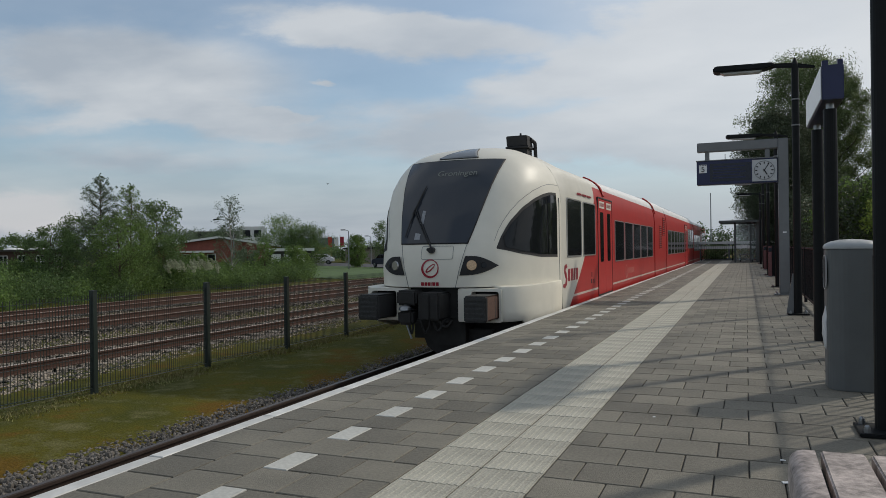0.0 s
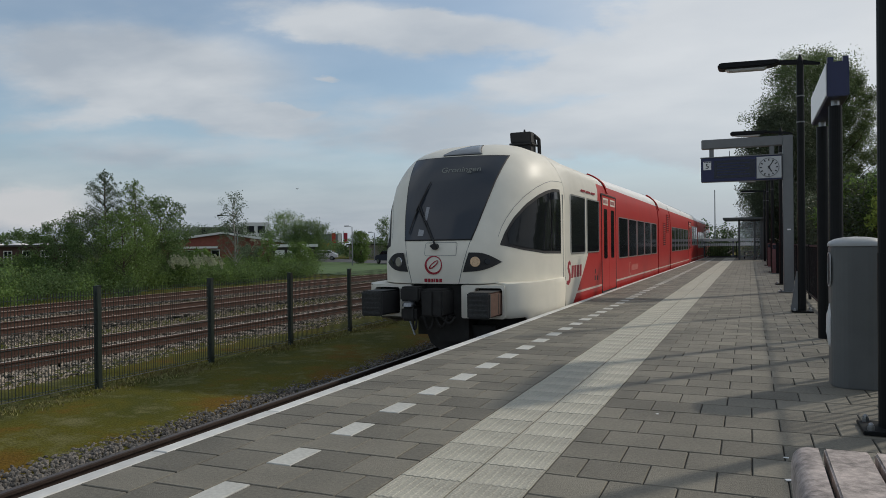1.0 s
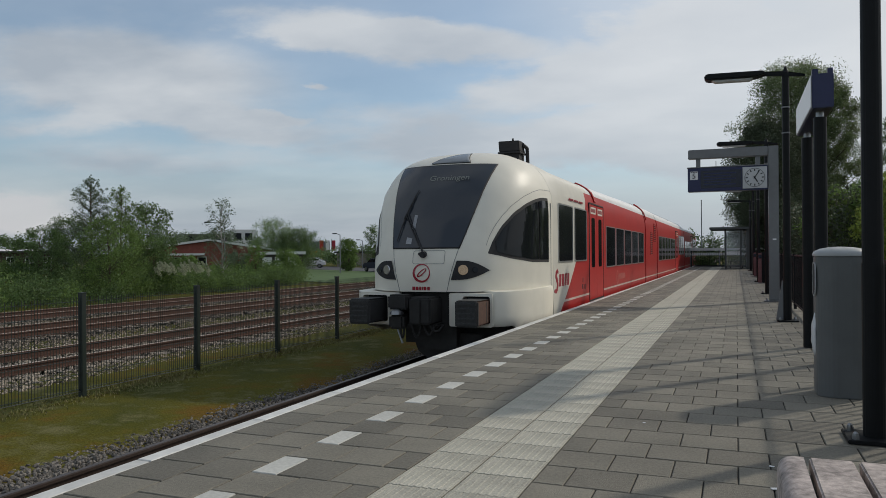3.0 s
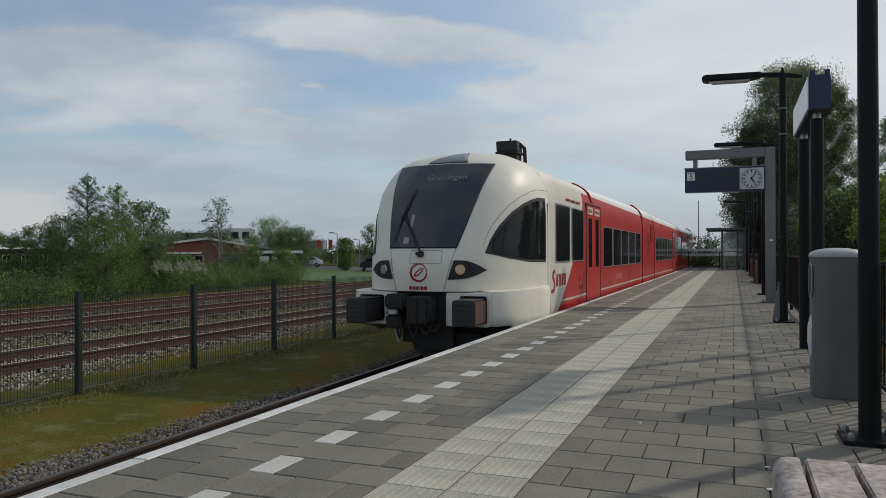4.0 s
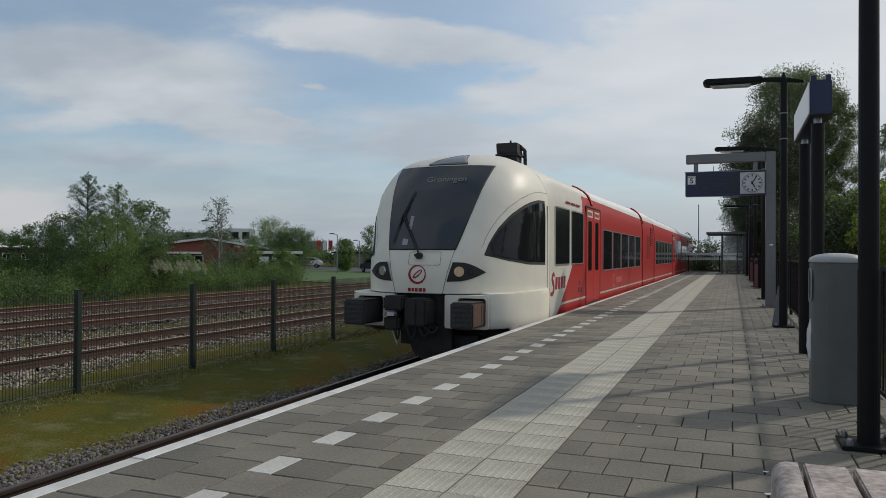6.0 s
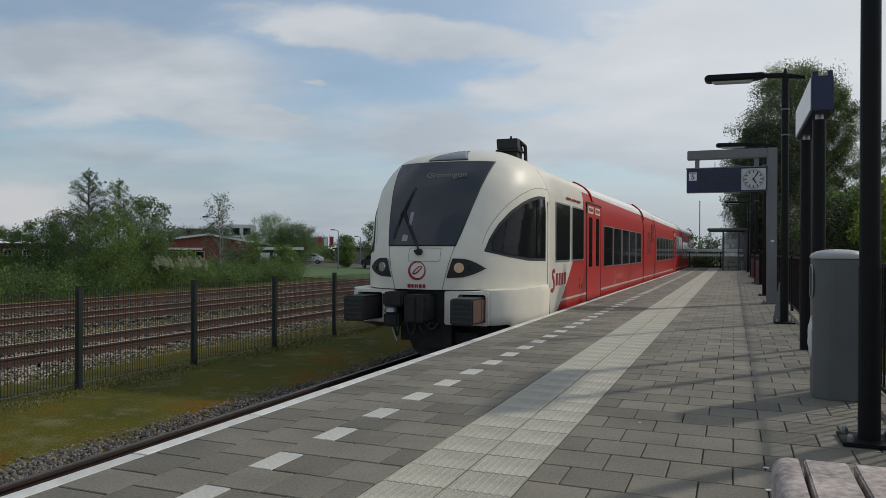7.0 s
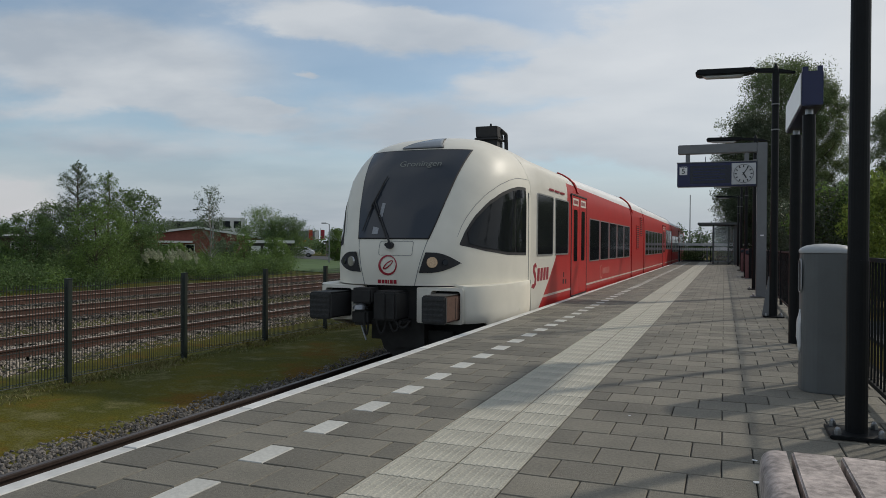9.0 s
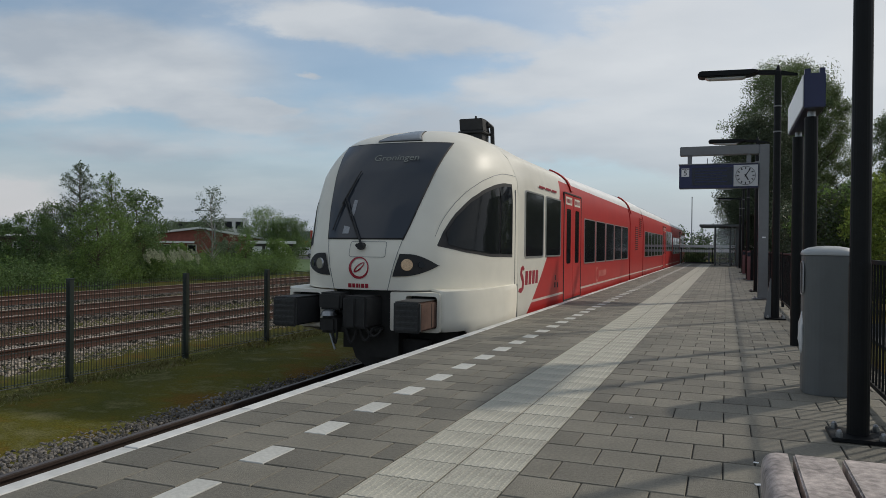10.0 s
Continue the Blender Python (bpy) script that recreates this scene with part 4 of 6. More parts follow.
        for y, z in ((1.2, 0.20), (1.75, 0.27), (1.75, 0.05), (2.35, 0.28)):
            x = 1.485 * (1 - max(0.0, (2.42 - y) / 2.42) ** 4.6) ** (1 / 4.6)
            part("bolt", cyl((s * (x + 0.005), y, z + Z0), (s * (x + 0.028), y, z + Z0), 0.025, 0.018, 10), M["cream"], nose)
    # dark joint line between apron and cab side
    for s in (-1, 1):
        bm = bmesh.new()
        prev = None
        for k in range(25):
            y = 0.22 + 2.2 * k / 24
            x = 1.477 * (1 - max(0.0, (2.42 - y) / 2.42) ** 4.6) ** (1 / 4.6) + 0.017
            q = [bm.verts.new((s * x, y, Z0 + 0.432 + d)) for d in (0, 0.011)]
            if prev:
                bm.faces.new((prev[0], prev[1], q[1], q[0]))
            prev = q
        part("seam", bm, M["rubber"], nose)
    # dark middle with coupler and hoses
    und = box(-0.62, 0.42, 0.18, 1.6, Z0 - 0.02, Z0 + 0.45)
    join(und, prism([(-0.34, Z0 - 0.01), (0.50, Z0 - 0.01), (0.50, Z0 - 0.45), (0.02, Z0 - 0.45), (-0.20, Z0 - 0.30)], "y", 0.20, 1.6))
    box(-0.55, 1.2, 0.60, 2.4, Z0 - 0.4, Z0 + 0.3, bm=und)
    part("underframe", und, M["dirty"], T, "black dirty underframe")
    cp = box(-0.10, 0.26, -0.28, 0.2, Z0 - 0.02, Z0 + 0.40, 0.03)
    box(-0.02, 0.10, -0.31, -0.26, Z0 + 0.0, Z0 + 0.38, 0.012, bm=cp)
    box(-0.50, -0.16, -0.20, 0.15, Z0 + 0.20, Z0 + 0.43, 0.03, bm=cp)
    box(-0.46, -0.20, -0.26, 0.1, Z0 - 0.10, Z0 + 0.13, 0.04, bm=cp)
    box(-0.45, 0.3, -0.12, 0.2, Z0 - 0.10, Z0 - 0.01, 0.03, bm=cp)
    coupler = part("coupler", cp, M["dirty"], T, "black automatic coupler with electric head")
    part("coupler_cap", cap_dome(), M["galv"], coupler, "pale metal coupler cap")
    for x0, x1, d in ((-0.30, -0.22, 0.22), (0.10, 0.28, 0.16), (-0.1, 0.06, 0.2), (0.2, 0.42, 0.1)):
        hose = bmesh.new()
        pr = None
        for k in range(9):
            t = k / 8
            p = (x0 + (x1 - x0) * t, -0.16, Z0 - 0.02 - d * 4 * t * (1 - t))
            if pr:
                cyl(pr, p, 0.018, n=6, bm=hose)
            pr = p
        part("hose", hose, M["dirty"], coupler, "hanging brake hose")
    part("uncoupling_handle", cyl((-0.36, -0.14, Z0 - 0.08), (-0.26, -0.16, Z0 - 0.32), 0.016, n=8), M["galv"], coupler, "pale steel uncoupling handle")
    part("plough", prism([(-0.34, Z0 - 0.20), (0.9, Z0 - 0.20), (0.7, Z0 - 0.62), (-0.05, Z0 - 0.62), (-0.22, Z0 - 0.5)], "y", 0.35, 0.45, 0.01), M["dirty"], T, "black rail guard")
    # coaches
    def coach(name, secs, lab):
        return sharpen(part(name, loft(secs), M["livery"], T, lab), 42)
    secs = [(NOSE_END + 0.012, dome_section(NOSE_END))] + [(NOSE_END + 0.1 * i, dome_section(NOSE_END + 0.1 * i)) for i in (1, 2, 3, 4, 5, 6, 7, 8)]
    secs += [(6.30, coach_section(2.79)), (6.31, coach_section(2.80)), (17.12, coach_section(2.95))]
    c1 = coach("coach", secs, "front coach, cream changing to red, white roof brightened for sky reflection")
    for a, b in ((3.02, 4.32), (4.50, 5.80)):
        side_window(c1, a, b, 0.88, 2.0)
    train_door(c1, 6.12, 8.02)
    for k in range(5):
        side_window(c1, 8.44 + 1.66 * k, 9.96 + 1.66 * k, 0.68, 1.74)
    roof_lip(c1, 6.90, 2.80)
    g = part("gangway", loft([(17.1, [(x * 0.96, z) for x, z in coach_section(2.7)]), (17.5, [(x * 0.96, z) for x, z in coach_section(2.7)])]), M["rubber"], T, "black bellows between coaches")
    c2 = coach("power_module", [(17.38, coach_section(2.98)), (21.45, coach_section(2.98))], "red engine module with louvred side")
    roof_lip(c2, 17.55, 2.98)
    for (a, b, z0, z1) in ((18.75, 19.65, 0.95, 1.85), (20.0, 20.85, 1.45, 2.2)):
        for s in (-1, 1):
            gr = part("grille", ring([(p, q + Z0) for p, q in round_rect(a, b, z0, z1, 0.02)], [(p, q + Z0) for p, q in round_rect(a + 0.03, b - 0.03, z0 + 0.03, z1 - 0.03, 0.02)], "x", s * (HW - 0.003), s * (HW + 0.015)), M["red"], c2, "red louvred grille")
            part("backing", box(*sorted((s * (HW - 0.002), s * (HW + 0.004))), a + 0.03, b - 0.03, z0 + 0.03 + Z0, z1 - 0.03 + Z0), M["rubber"], gr)
            k = 0
            while z0 + 0.06 + 0.075 * k < z1 - 0.05:
                z = z0 + 0.06 + 0.075 * k
                part("slat", box(*sorted((s * (HW + 0.004), s * (HW + 0.014))), a + 0.03, b - 0.03, z + Z0, z + 0.035 + Z0), M["red"], gr)
                k += 1
    part("gangway", loft([(21.4, [(x * 0.96, z) for x, z in coach_section(2.7)]), (21.8, [(x * 0.96, z) for x, z in coach_section(2.7)])]), M["rubber"], T, "black bellows between coaches")
    c3 = coach("coach", [(21.7, coach_section(2.95)), (38.6, coach_section(2.95))], "red middle coach with white roof brightened for sky reflection")
    for k in range(6):
        side_window(c3, 22.15 + 1.52 * k, 23.57 + 1.52 * k, 0.68, 1.74)
    train_door(c3, 31.5, 33.4)
    for k in range(3):
        side_window(c3, 33.75 + 1.6 * k, 35.2 + 1.6 * k, 0.88, 2.0)
    for y in (25.2, 29.5, 33.6, 37.6):
        part("roof_seam", prism([(x, z + Z0) for x, z in [(1.36, 2.43), (1.2, 2.72), (0.8, 2.9), (0.8, 2.92), (1.21, 2.735), (1.375, 2.44)]], "y", y, y + 0.05), M["roofgray"], c3)
    part("gangway", loft([(38.55, [(x * 0.96, z) for x, z in coach_section(2.7)]), (38.95, [(x * 0.96, z) for x, z in coach_section(2.7)])]), M["rubber"], T, "black bellows between coaches")
    c4 = coach("coach", [(38.9, coach_section(2.8)), (TRAIN_END - 2, coach_section(2.8)), (TRAIN_END - 0.6, [(x * 0.93, z if z < 2 else 2 + (z - 2) * 0.8) for x, z in coach_section(2.7)]), (TRAIN_END, [(x * 0.8, z if z < 1.5 else 1.5 + (z - 1.5) * 0.5) for x, z in coach_section(2.6)])], "red rear coach with white roof brightened for sky reflection")
    for k in range(4):
        side_window(c4, 39.3 + 1.66 * k, 40.8 + 1.66 * k, 0.68, 1.74)
    train_door(c4, 46.2, 48.1)
    for k in range(3):
        side_window(c4, 48.5 + 1.5 * k, 49.8 + 1.5 * k, 0.88, 2.0)
    # side marks as plain shapes: a tall curl, four blocks, a pale emblem, bars for a name
    def mark(pts, m_, name="mark", lab=""):
        part(name, prism([(y, z + Z0) for y, z in pts], "x", HW - 0.002, HW + 0.004), m_, c1, lab)
    curl = [(3.02, 0.71), (2.93, 0.76), (2.80, 0.72), (2.76, 0.62), (2.82, 0.55), (2.90, 0.48), (2.86, 0.40), (2.70, 0.39), (2.66, 0.34), (2.82, 0.31), (2.97, 0.37), (3.01, 0.48), (2.95, 0.58), (2.87, 0.64), (2.90, 0.69), (3.0, 0.67)]
    mark(curl, M["dkred"], "mark", "tall dark red curl mark")
    for i in range(4):
        a = 3.07 + i * 0.235
        mark([(a, 0.43), (a + 0.16, 0.43), (a + 0.20, 0.66), (a + 0.03, 0.66)], M["dkred"], "bar")
    for i in range(3):
        a = 4.0 + 0.5 * i
        mark([(a, 2.11), (a + 0.4, 2.11), (a + 0.4, 2.15), (a, 2.15)], M["dkred"], "bar")
    rg = [(10.35 + 0.2 * math.cos(t), 0.36 + 0.2 * math.sin(t)) for t in [2 * math.pi * i / 20 for i in range(20)]]
    ri = [(10.36 + 0.15 * math.cos(t), 0.37 + 0.15 * math.sin(t)) for t in [2 * math.pi * i / 20 for i in range(20)]]
    part("emblem", ring([(a, b + Z0) for a, b in rg], [(a, b + Z0) for a, b in ri], "x", HW - 0.002, HW + 0.004), M["faded"], c1, "faded pale ring emblem")
    for i in range(6):
        mark([(10.7 + 0.2 * i, 0.3), (10.83 + 0.2 * i, 0.3), (10.83 + 0.2 * i, 0.46), (10.7 + 0.2 * i, 0.46)], M["faded"], "bar")
    for y, z, w in ((5.35, 0.42, 0.06), (5.3, 0.28, 0.1), (5.55, 0.27, 0.09)):
        mark([(y, z), (y + w, z), (y + w, z + 0.1), (y, z + 0.1)], M["rubber"], "socket", "small black socket cover")
    # roof equipment: black horn box on a bracket
    rb = prism([(2.74, Z0 + 2.97), (2.70, Z0 + 3.165), (2.98, Z0 + 3.175), (3.16, Z0 + 2.97)], "x", 0.42, 0.82, 0.012)
    box(0.40, 0.84, 2.72, 3.18, Z0 + 2.935, Z0 + 2.968, 0.006, bm=rb)
    box(0.46, 0.80, 2.78, 3.14, Z0 + 2.78, Z0 + 2.934, 0.01, bm=rb)
    cyl((0.66, 2.86, Z0 + 3.16), (0.66, 2.86, Z0 + 3.23), 0.025, 0.015, 10, bm=rb)
    cyl((0.82, 2.95, Z0 + 3.12), (0.87, 3.1, Z0 + 3.06), 0.035, n=8, bm=rb)
    cyl((0.87, 3.1, Z0 + 3.06), (0.88, 3.13, Z0 + 2.6), 0.035, n=8, bm=rb)
    part("roof_box", rb, M["rubber"], T, "black horn and antenna box on the roof")
    for y in (4.2, 6.4, 18.3, 20.5, 33, 35.2, 50, 52):
        wheelset(T, y, WHEELS)
    return T


TRAIN = build_train()


# ---- platform furniture ----
def base_plate(parent, x, y, w=0.16, m_=None, label="steel base plate"):
    pl = part("base_plate", box(x - w, x + w, y - w, y + w, 0.004, 0.024, 0.004), m_ or M["black_steel"], parent, label)
    for sx in (-1, 1):
        for sy in (-1, 1):
            bm = cyl((x + sx * w * 0.72, y + sy * w * 0.72, 0.024), (x + sx * w * 0.72, y + sy * w * 0.72, 0.045), 0.020, n=6)
            cyl((x + sx * w * 0.72, y + sy * w * 0.72, 0.045), (x + sx * w * 0.72, y + sy * w * 0.72, 0.056), 0.016, 0.015, 10, bm=bm)
            cyl((x + sx * w * 0.72, y + sy * w * 0.72, 0.056), (x + sx * w * 0.72, y + sy * w * 0.72, 0.066), 0.015, 0.007, 10, bm=bm)
            part("bolt", bm, M["galv"], pl, "galvanised dome nut")


def platform_lamp():
    t = thing("platform_lamp", "black steel platform lamp post with flat arm", "lamp post", "platform lamps", (3.66, 12.3, 0))
    po = cyl((0, 0, 0.02), (0, 0, 1.0), 0.058, n=20)
    cyl((0, 0, 1.0), (0, 0, 3.78), 0.055, 0.05, n=20, bm=po)
    cyl((0, 0, 3.78), (0, 0, 3.89), 0.052, 0.004, n=20, bm=po)
    part("pole", po, M["black_steel"], t, smooth=False)
    for z in (2.85, 3.24):
        part("band", cyl((0, 0, z), (0, 0, z + 0.02), 0.060, n=20), M["gray_steel"], t)
    part("arm", prism([(-0.36, 3.76), (0.27, 3.70), (0.27, 3.73), (0.0, 3.80), (-0.36, 3.82)], "y", -0.03, 0.03, 0.006), M["black_steel"], t)
    hd = part("lamp_head", prism([(-1.16, 3.765), (-1.155, 3.82), (-1.10, 3.84), (-0.30, 3.82), (-0.28, 3.77), (-0.42, 3.735), (-1.10, 3.745)], "y", -0.13, 0.13, 0.015), M["black_steel"], t, "flat black lantern")
    part("diffuser", prism([(-1.06, 3.742), (-0.45, 3.732), (-0.5, 3.70), (-1.0, 3.712)], "y", -0.085, 0.085, 0.01), M["clear_pl"], hd, "pale clear diffuser")
    base_plate(t, 0, 0, 0.15)
    return t


M["clear_pl"] = mat("pale_plastic", (0.55, 0.56, 0.56), 0.25, var=0.1)
M["lid"] = mat("pale_gray_lid", (0.36, 0.37, 0.37), 0.4, var=0.12)
LAMP = platform_lamp()
for y in (4.75, 20.0, 27.7, 35.4, 43.1):
    copy_thing(LAMP, pose(3.66, y, 0))
part("gusset", prism([(-0.16, 0.026), (-0.057, 0.026), (-0.057, 0.62), (-0.075, 0.62)], "y", -0.012, 0.012, 0.003), M["gray_steel"], LAMP, "gray wedge bracket at the foot")


def display_gate():
    t = thing("departure_sign", "gray steel gallows with blue departure display and clock", "departure sign", at=(0, 17.04, 0))
    fr = part("column", box(3.585, 3.785, -0.09, 0.09, 0.02, 3.29, 0.012), M["gray_steel"], t, "gray square column")
    part("beam", box(1.98, 3.583, -0.09, 0.09, 3.09, 3.288, 0.012), M["gray_steel"], t)
    part("tag", box(3.66, 3.73, -0.096, -0.088, 1.30, 1.33), M["sign_white"], fr, "small pale tag")
    for x in (2.14, 3.34):
        part("hanger", box(x, x + 0.09, -0.05, 0.05, 2.88, 3.10, 0.004), M["gray_steel"], t)
    body = part("display_box", box(1.97, 3.575, -0.12, 0.12, 2.37, 2.885, 0.01), M["blue"], t, "dark blue display housing")
    part("cap", box(1.96, 3.58, -0.13, 0.13, 2.887, 2.905), M["gray_steel"], body)
    part("screen", box(2.24, 3.06, -0.126, -0.121, 2.44, 2.82), M["screen"], body, "unlit dark display")
    num = part("number_panel", box(2.02, 2.18, -0.127, -0.121, 2.63, 2.81), M["sign_white"], body, "white track number panel")
    me = text_mesh("5", 0.16)
    me.materials.append(M["ink"])
    part("lettering", me, M["ink"], num, "dark digit", m=pose(2.10, -0.131, 2.705, 90, 0, 0))
    for i in range(3):
        part("bar", box(2.03 + i * 0.05, 2.07 + i * 0.05, -0.1285, -0.1265, 2.785, 2.80), M["ink"], num)
    for i in range(5):
        part("bar", box(2.30, 2.95 - 0.1 * (i % 2), -0.1275, -0.1255, 2.50 + i * 0.06, 2.525 + i * 0.06), M["blue"], body)
    ck = part("clock", box(3.08, 3.565, -0.129, -0.121, 2.40, 2.86, 0.004), M["clock_shaded"], body, "white square clock panel")
    c = (3.32, 2.63)
    part("dial", cyl((c[0], -0.131, c[1]), (c[0], -0.137, c[1]), 0.19, n=40), M["clock_shaded"], ck)
    part("rim", ring([(c[0] + 0.2 * math.cos(a), c[1] + 0.2 * math.sin(a)) for a in [i * math.pi / 20 for i in range(40)]], [(c[0] + 0.188 * math.cos(a), c[1] + 0.188 * math.sin(a)) for a in [i * math.pi / 20 for i in range(40)]], "y", -0.13, -0.141), M["gray_steel"], ck)
    for h in range(12):
        a = math.radians(30 * h)
        b = box(-0.011, 0.011, -0.1415, -0.138, 0.135, 0.178)
        bmesh.ops.transform(b, matrix=Matrix.Translation((c[0], 0, c[1])) @ Matrix.Rotation(a, 4, "Y"), verts=b.verts[:])
        part("hour_mark", b, M["ink"], ck)
    for ang, ln, w in ((150, 0.11, 0.012), (33, 0.17, 0.009)):
        b = box(-w, w, -0.146, -0.142, -0.03, ln)
        bmesh.ops.transform(b, matrix=Matrix.Translation((c[0], 0, c[1])) @ Matrix.Rotation(math.radians(ang), 4, "Y"), verts=b.verts[:])
        part("pointer", b, M["ink"], ck, "black clock pointer")
    part("antenna", cyl((2.55, 0, 2.90), (2.55, 0, 3.03), 0.008, n=6), M["gray_steel"], body)
    base_plate(t, 3.685, 0, 0.2, M["gray_steel"])


display_gate()


def name_sign():
    t = thing("station_sign", "blue-ended white station sign box on two black posts", "sign", at=(3.685, 0, 0))
    for y in (7.72, 9.06):
        po = part("post", cyl((0, y, 0.0), (0, y, 2.32), 0.058, n=20), M["black_steel"], t)
        part("collar", cyl((0, y, 2.32), (0, y, 2.40), 0.035, n=16), M["galv"], po, "galvanised collar")
    b = part("sign_box", box(-0.085, 0.095, 7.50, 9.28, 2.375, 2.69, 0.006), M["blue"], t, "dark blue sign box")
    part("sign_face", box(-0.093, -0.087, 7.52, 9.27, 2.39, 2.68), M["sign_white"], b, "white face towards the track")
    for y in (7.56, 8.3, 9.2):
        part("lug", box(-0.08, -0.03, y - 0.05, y + 0.02, 2.69, 2.735), M["blue"], b)
        part("lug", box(0.045, 0.09, y - 0.05, y + 0.02, 2.69, 2.735), M["blue"], b)


name_sign()


def litter_bin():
    t = thing("litter_bin", "gray enamelled steel litter bin with domed lid", "bin", at=(3.66, 6.2, 0))
    pts = round_rect(-0.17, 0.19, -0.20, 0.20, 0.13, 7)
    part("body", prism(pts, "z", 0.0, 1.03, 0.006), M["bin_steel"], t, "gray enamel body")
    bm = bmesh.new()
    rows = []
    for k, (s, z) in enumerate(((1.03, 1.03), (1.04, 1.045), (0.98, 1.065), (0.75, 1.085), (0.4, 1.097), (0.05, 1.10))):
        rows.append([bm.verts.new((a * s, b * s, z)) for a, b in pts])
    for a, b in zip(rows, rows[1:]):
        for i in range(len(pts)):
            bm.faces.new((a[i], a[(i + 1) % len(pts)], b[(i + 1) % len(pts)], b[i]))
    bm.faces.new(rows[-1]), bm.faces.new(rows[0])
    bmesh.ops.recalc_face_normals(bm, faces=bm.faces[:])
    sharpen(part("lid", bm, M["lid"], t, "pale domed lid"), 50)
    part("opening", prism(round_rect(-0.115, 0.065, 0.74, 0.975, 0.06), "x", -0.168, -0.1745), M["rubber"], t, "dark throw-in opening")
    part("opening_rim", ring(round_rect(-0.125, 0.075, 0.73, 0.985, 0.07), round_rect(-0.115, 0.065, 0.74, 0.975, 0.06), "x", -0.168, -0.177), M["lid"], t)
    bm = bmesh.new()
    rng = random.Random(5)
    bmesh.ops.create_icosphere(bm, subdivisions=3, radius=1)
    for v in bm.verts:
        n_ = noise.noise(v.co * 2.2) * 0.35
        v.co = Vector((-0.168 + v.co.x * 0.026 * (1 + n_), -0.03 + v.co.y * 0.06 * (1 + n_), 0.44 + v.co.z * 0.16 * (1 + 0.4 * n_)))
    part("liner_bag", bm, M["plastic_bag"], t, "white plastic bag bulging from the side", smooth=True)


litter_bin()


def bench():
    t = thing("bench", "bench with weathered pale planks", "bench", at=(0, 0, 0))
    for i, (a, b) in enumerate(((3.144, 3.262), (3.277, 3.396), (3.411, 3.53))):
        part("plank", box(a, b, 0.75, 2.47, 0.405, 0.45, 0.005), M["bench"], t)
    ap = bmesh.new()
    prof = [(3.129, 0.449), (3.095, 0.449), (3.08, 0.445), (3.068, 0.436), (3.060, 0.424), (3.056, 0.405), (3.055, 0.34), (3.085, 0.34), (3.09, 0.405), (3.129, 0.41)]
    sharpen(part("front_plank", prism(prof, "y", 0.75, 2.47), M["bench"], t, "rounded front plank"), 50)
    # added dark sheet that stands for the shade between the planks
    part("seat_support", box(3.09, 3.52, 0.80, 2.44, 0.39, 0.404), M["rubber"], t, "dark sheet added for the shade in the plank gaps")
    for y in (0.95, 2.2):
        part("leg", box(3.16, 3.5, y - 0.04, y + 0.04, 0.0, 0.389, 0.005), M["black_steel"], t)


bench()


def railing(name, label, along, fixed, a, b, height=1.0, step=0.115, post_step=2.0, axis="y", z0=0.0):
    """Steel railing with upright bars between a bottom and a top rail."""
    t = thing(name, label, "railing", "", kind="structure")

    def B(u0, u1, w, za, zb):
        return box(fixed - w, fixed + w, u0, u1, za, zb) if axis == "y" else box(u0, u1, fixed - w, fixed + w, za, zb)
    u = a
    while u < b - 0.01:
        e = min(u + post_step, b)
        part("top_rail", B(u + 0.025, e - 0.025, 0.012, z0 + height - 0.03, z0 + height), M["black_steel"], t)
        part("bottom_rail", B(u + 0.025, e - 0.025, 0.015, z0 + 0.09, z0 + 0.12), M["black_steel"], t)
        part("post", B(u - 0.025, u + 0.025, 0.025, z0 - 0.03, z0 + height + 0.01), M["black_steel"], t)
        bm = None
        k = u + step
        vs, fs = [], []
        r = 0.007
        while k < e - 0.05:
            for (p, q) in ((-r, -r), (r, -r), (r, r), (-r, r)):
                for z in (z0 + 0.12, z0 + height - 0.03):
                    vs.append((fixed + p, k + q, z) if axis == "y" else (k + q, fixed + p, z))
            n = len(vs) - 8
            fs += [(n + 2 * i, n + (2 * i + 2) % 8, n + (2 * i + 3) % 8, n + 2 * i + 1) for i in range(4)]
            k += step
        if u < 12 and axis == "y":
            for i in range(len(vs) // 8):
                part("bar", pydata("bar", vs[8 * i:8 * i + 8], [(0, 2, 3, 1), (2, 4, 5, 3), (4, 6, 7, 5), (6, 0, 1, 7)], M["black_steel"]), M["black_steel"], t)
        else:
            tagged(part("bars", pydata("bars", vs, fs, M["black_steel"]), M["black_steel"], t), kind="stuff")
        u = e
    return t


railing("railing", "black steel bar railing along the back of the platform", "y", 3.945, 1.0, 53.0)
railing("railing", "black steel bar railing across the platform end", "x", 53.0, 0.1, 3.9, 1.08, axis="x")


def reader_post():
    t = thing("card_reader", "red and gray card reader column on the platform", "card reader", "card readers", (3.70, 26.5, 0))
    part("column", box(-0.09, 0.02, -0.06, 0.06, 0.0, 1.0, 0.015), M["pole_pink"], t, "faded red front")
    part("back", box(0.022, 0.13, -0.07, 0.07, 0.0, 1.02, 0.015), M["black_steel"], t)
    part("reader", box(-0.085, 0.015, -0.072, -0.06, 0.82, 0.95, 0.004), M["screen"], t, "dark reader plate")
    part("foot", box(-0.13, 0.16, -0.1, 0.1, 0.002, 0.02), M["galv"], t)
    return t


_r = reader_post()
copy_thing(_r, pose(3.70, 33.5, 0))


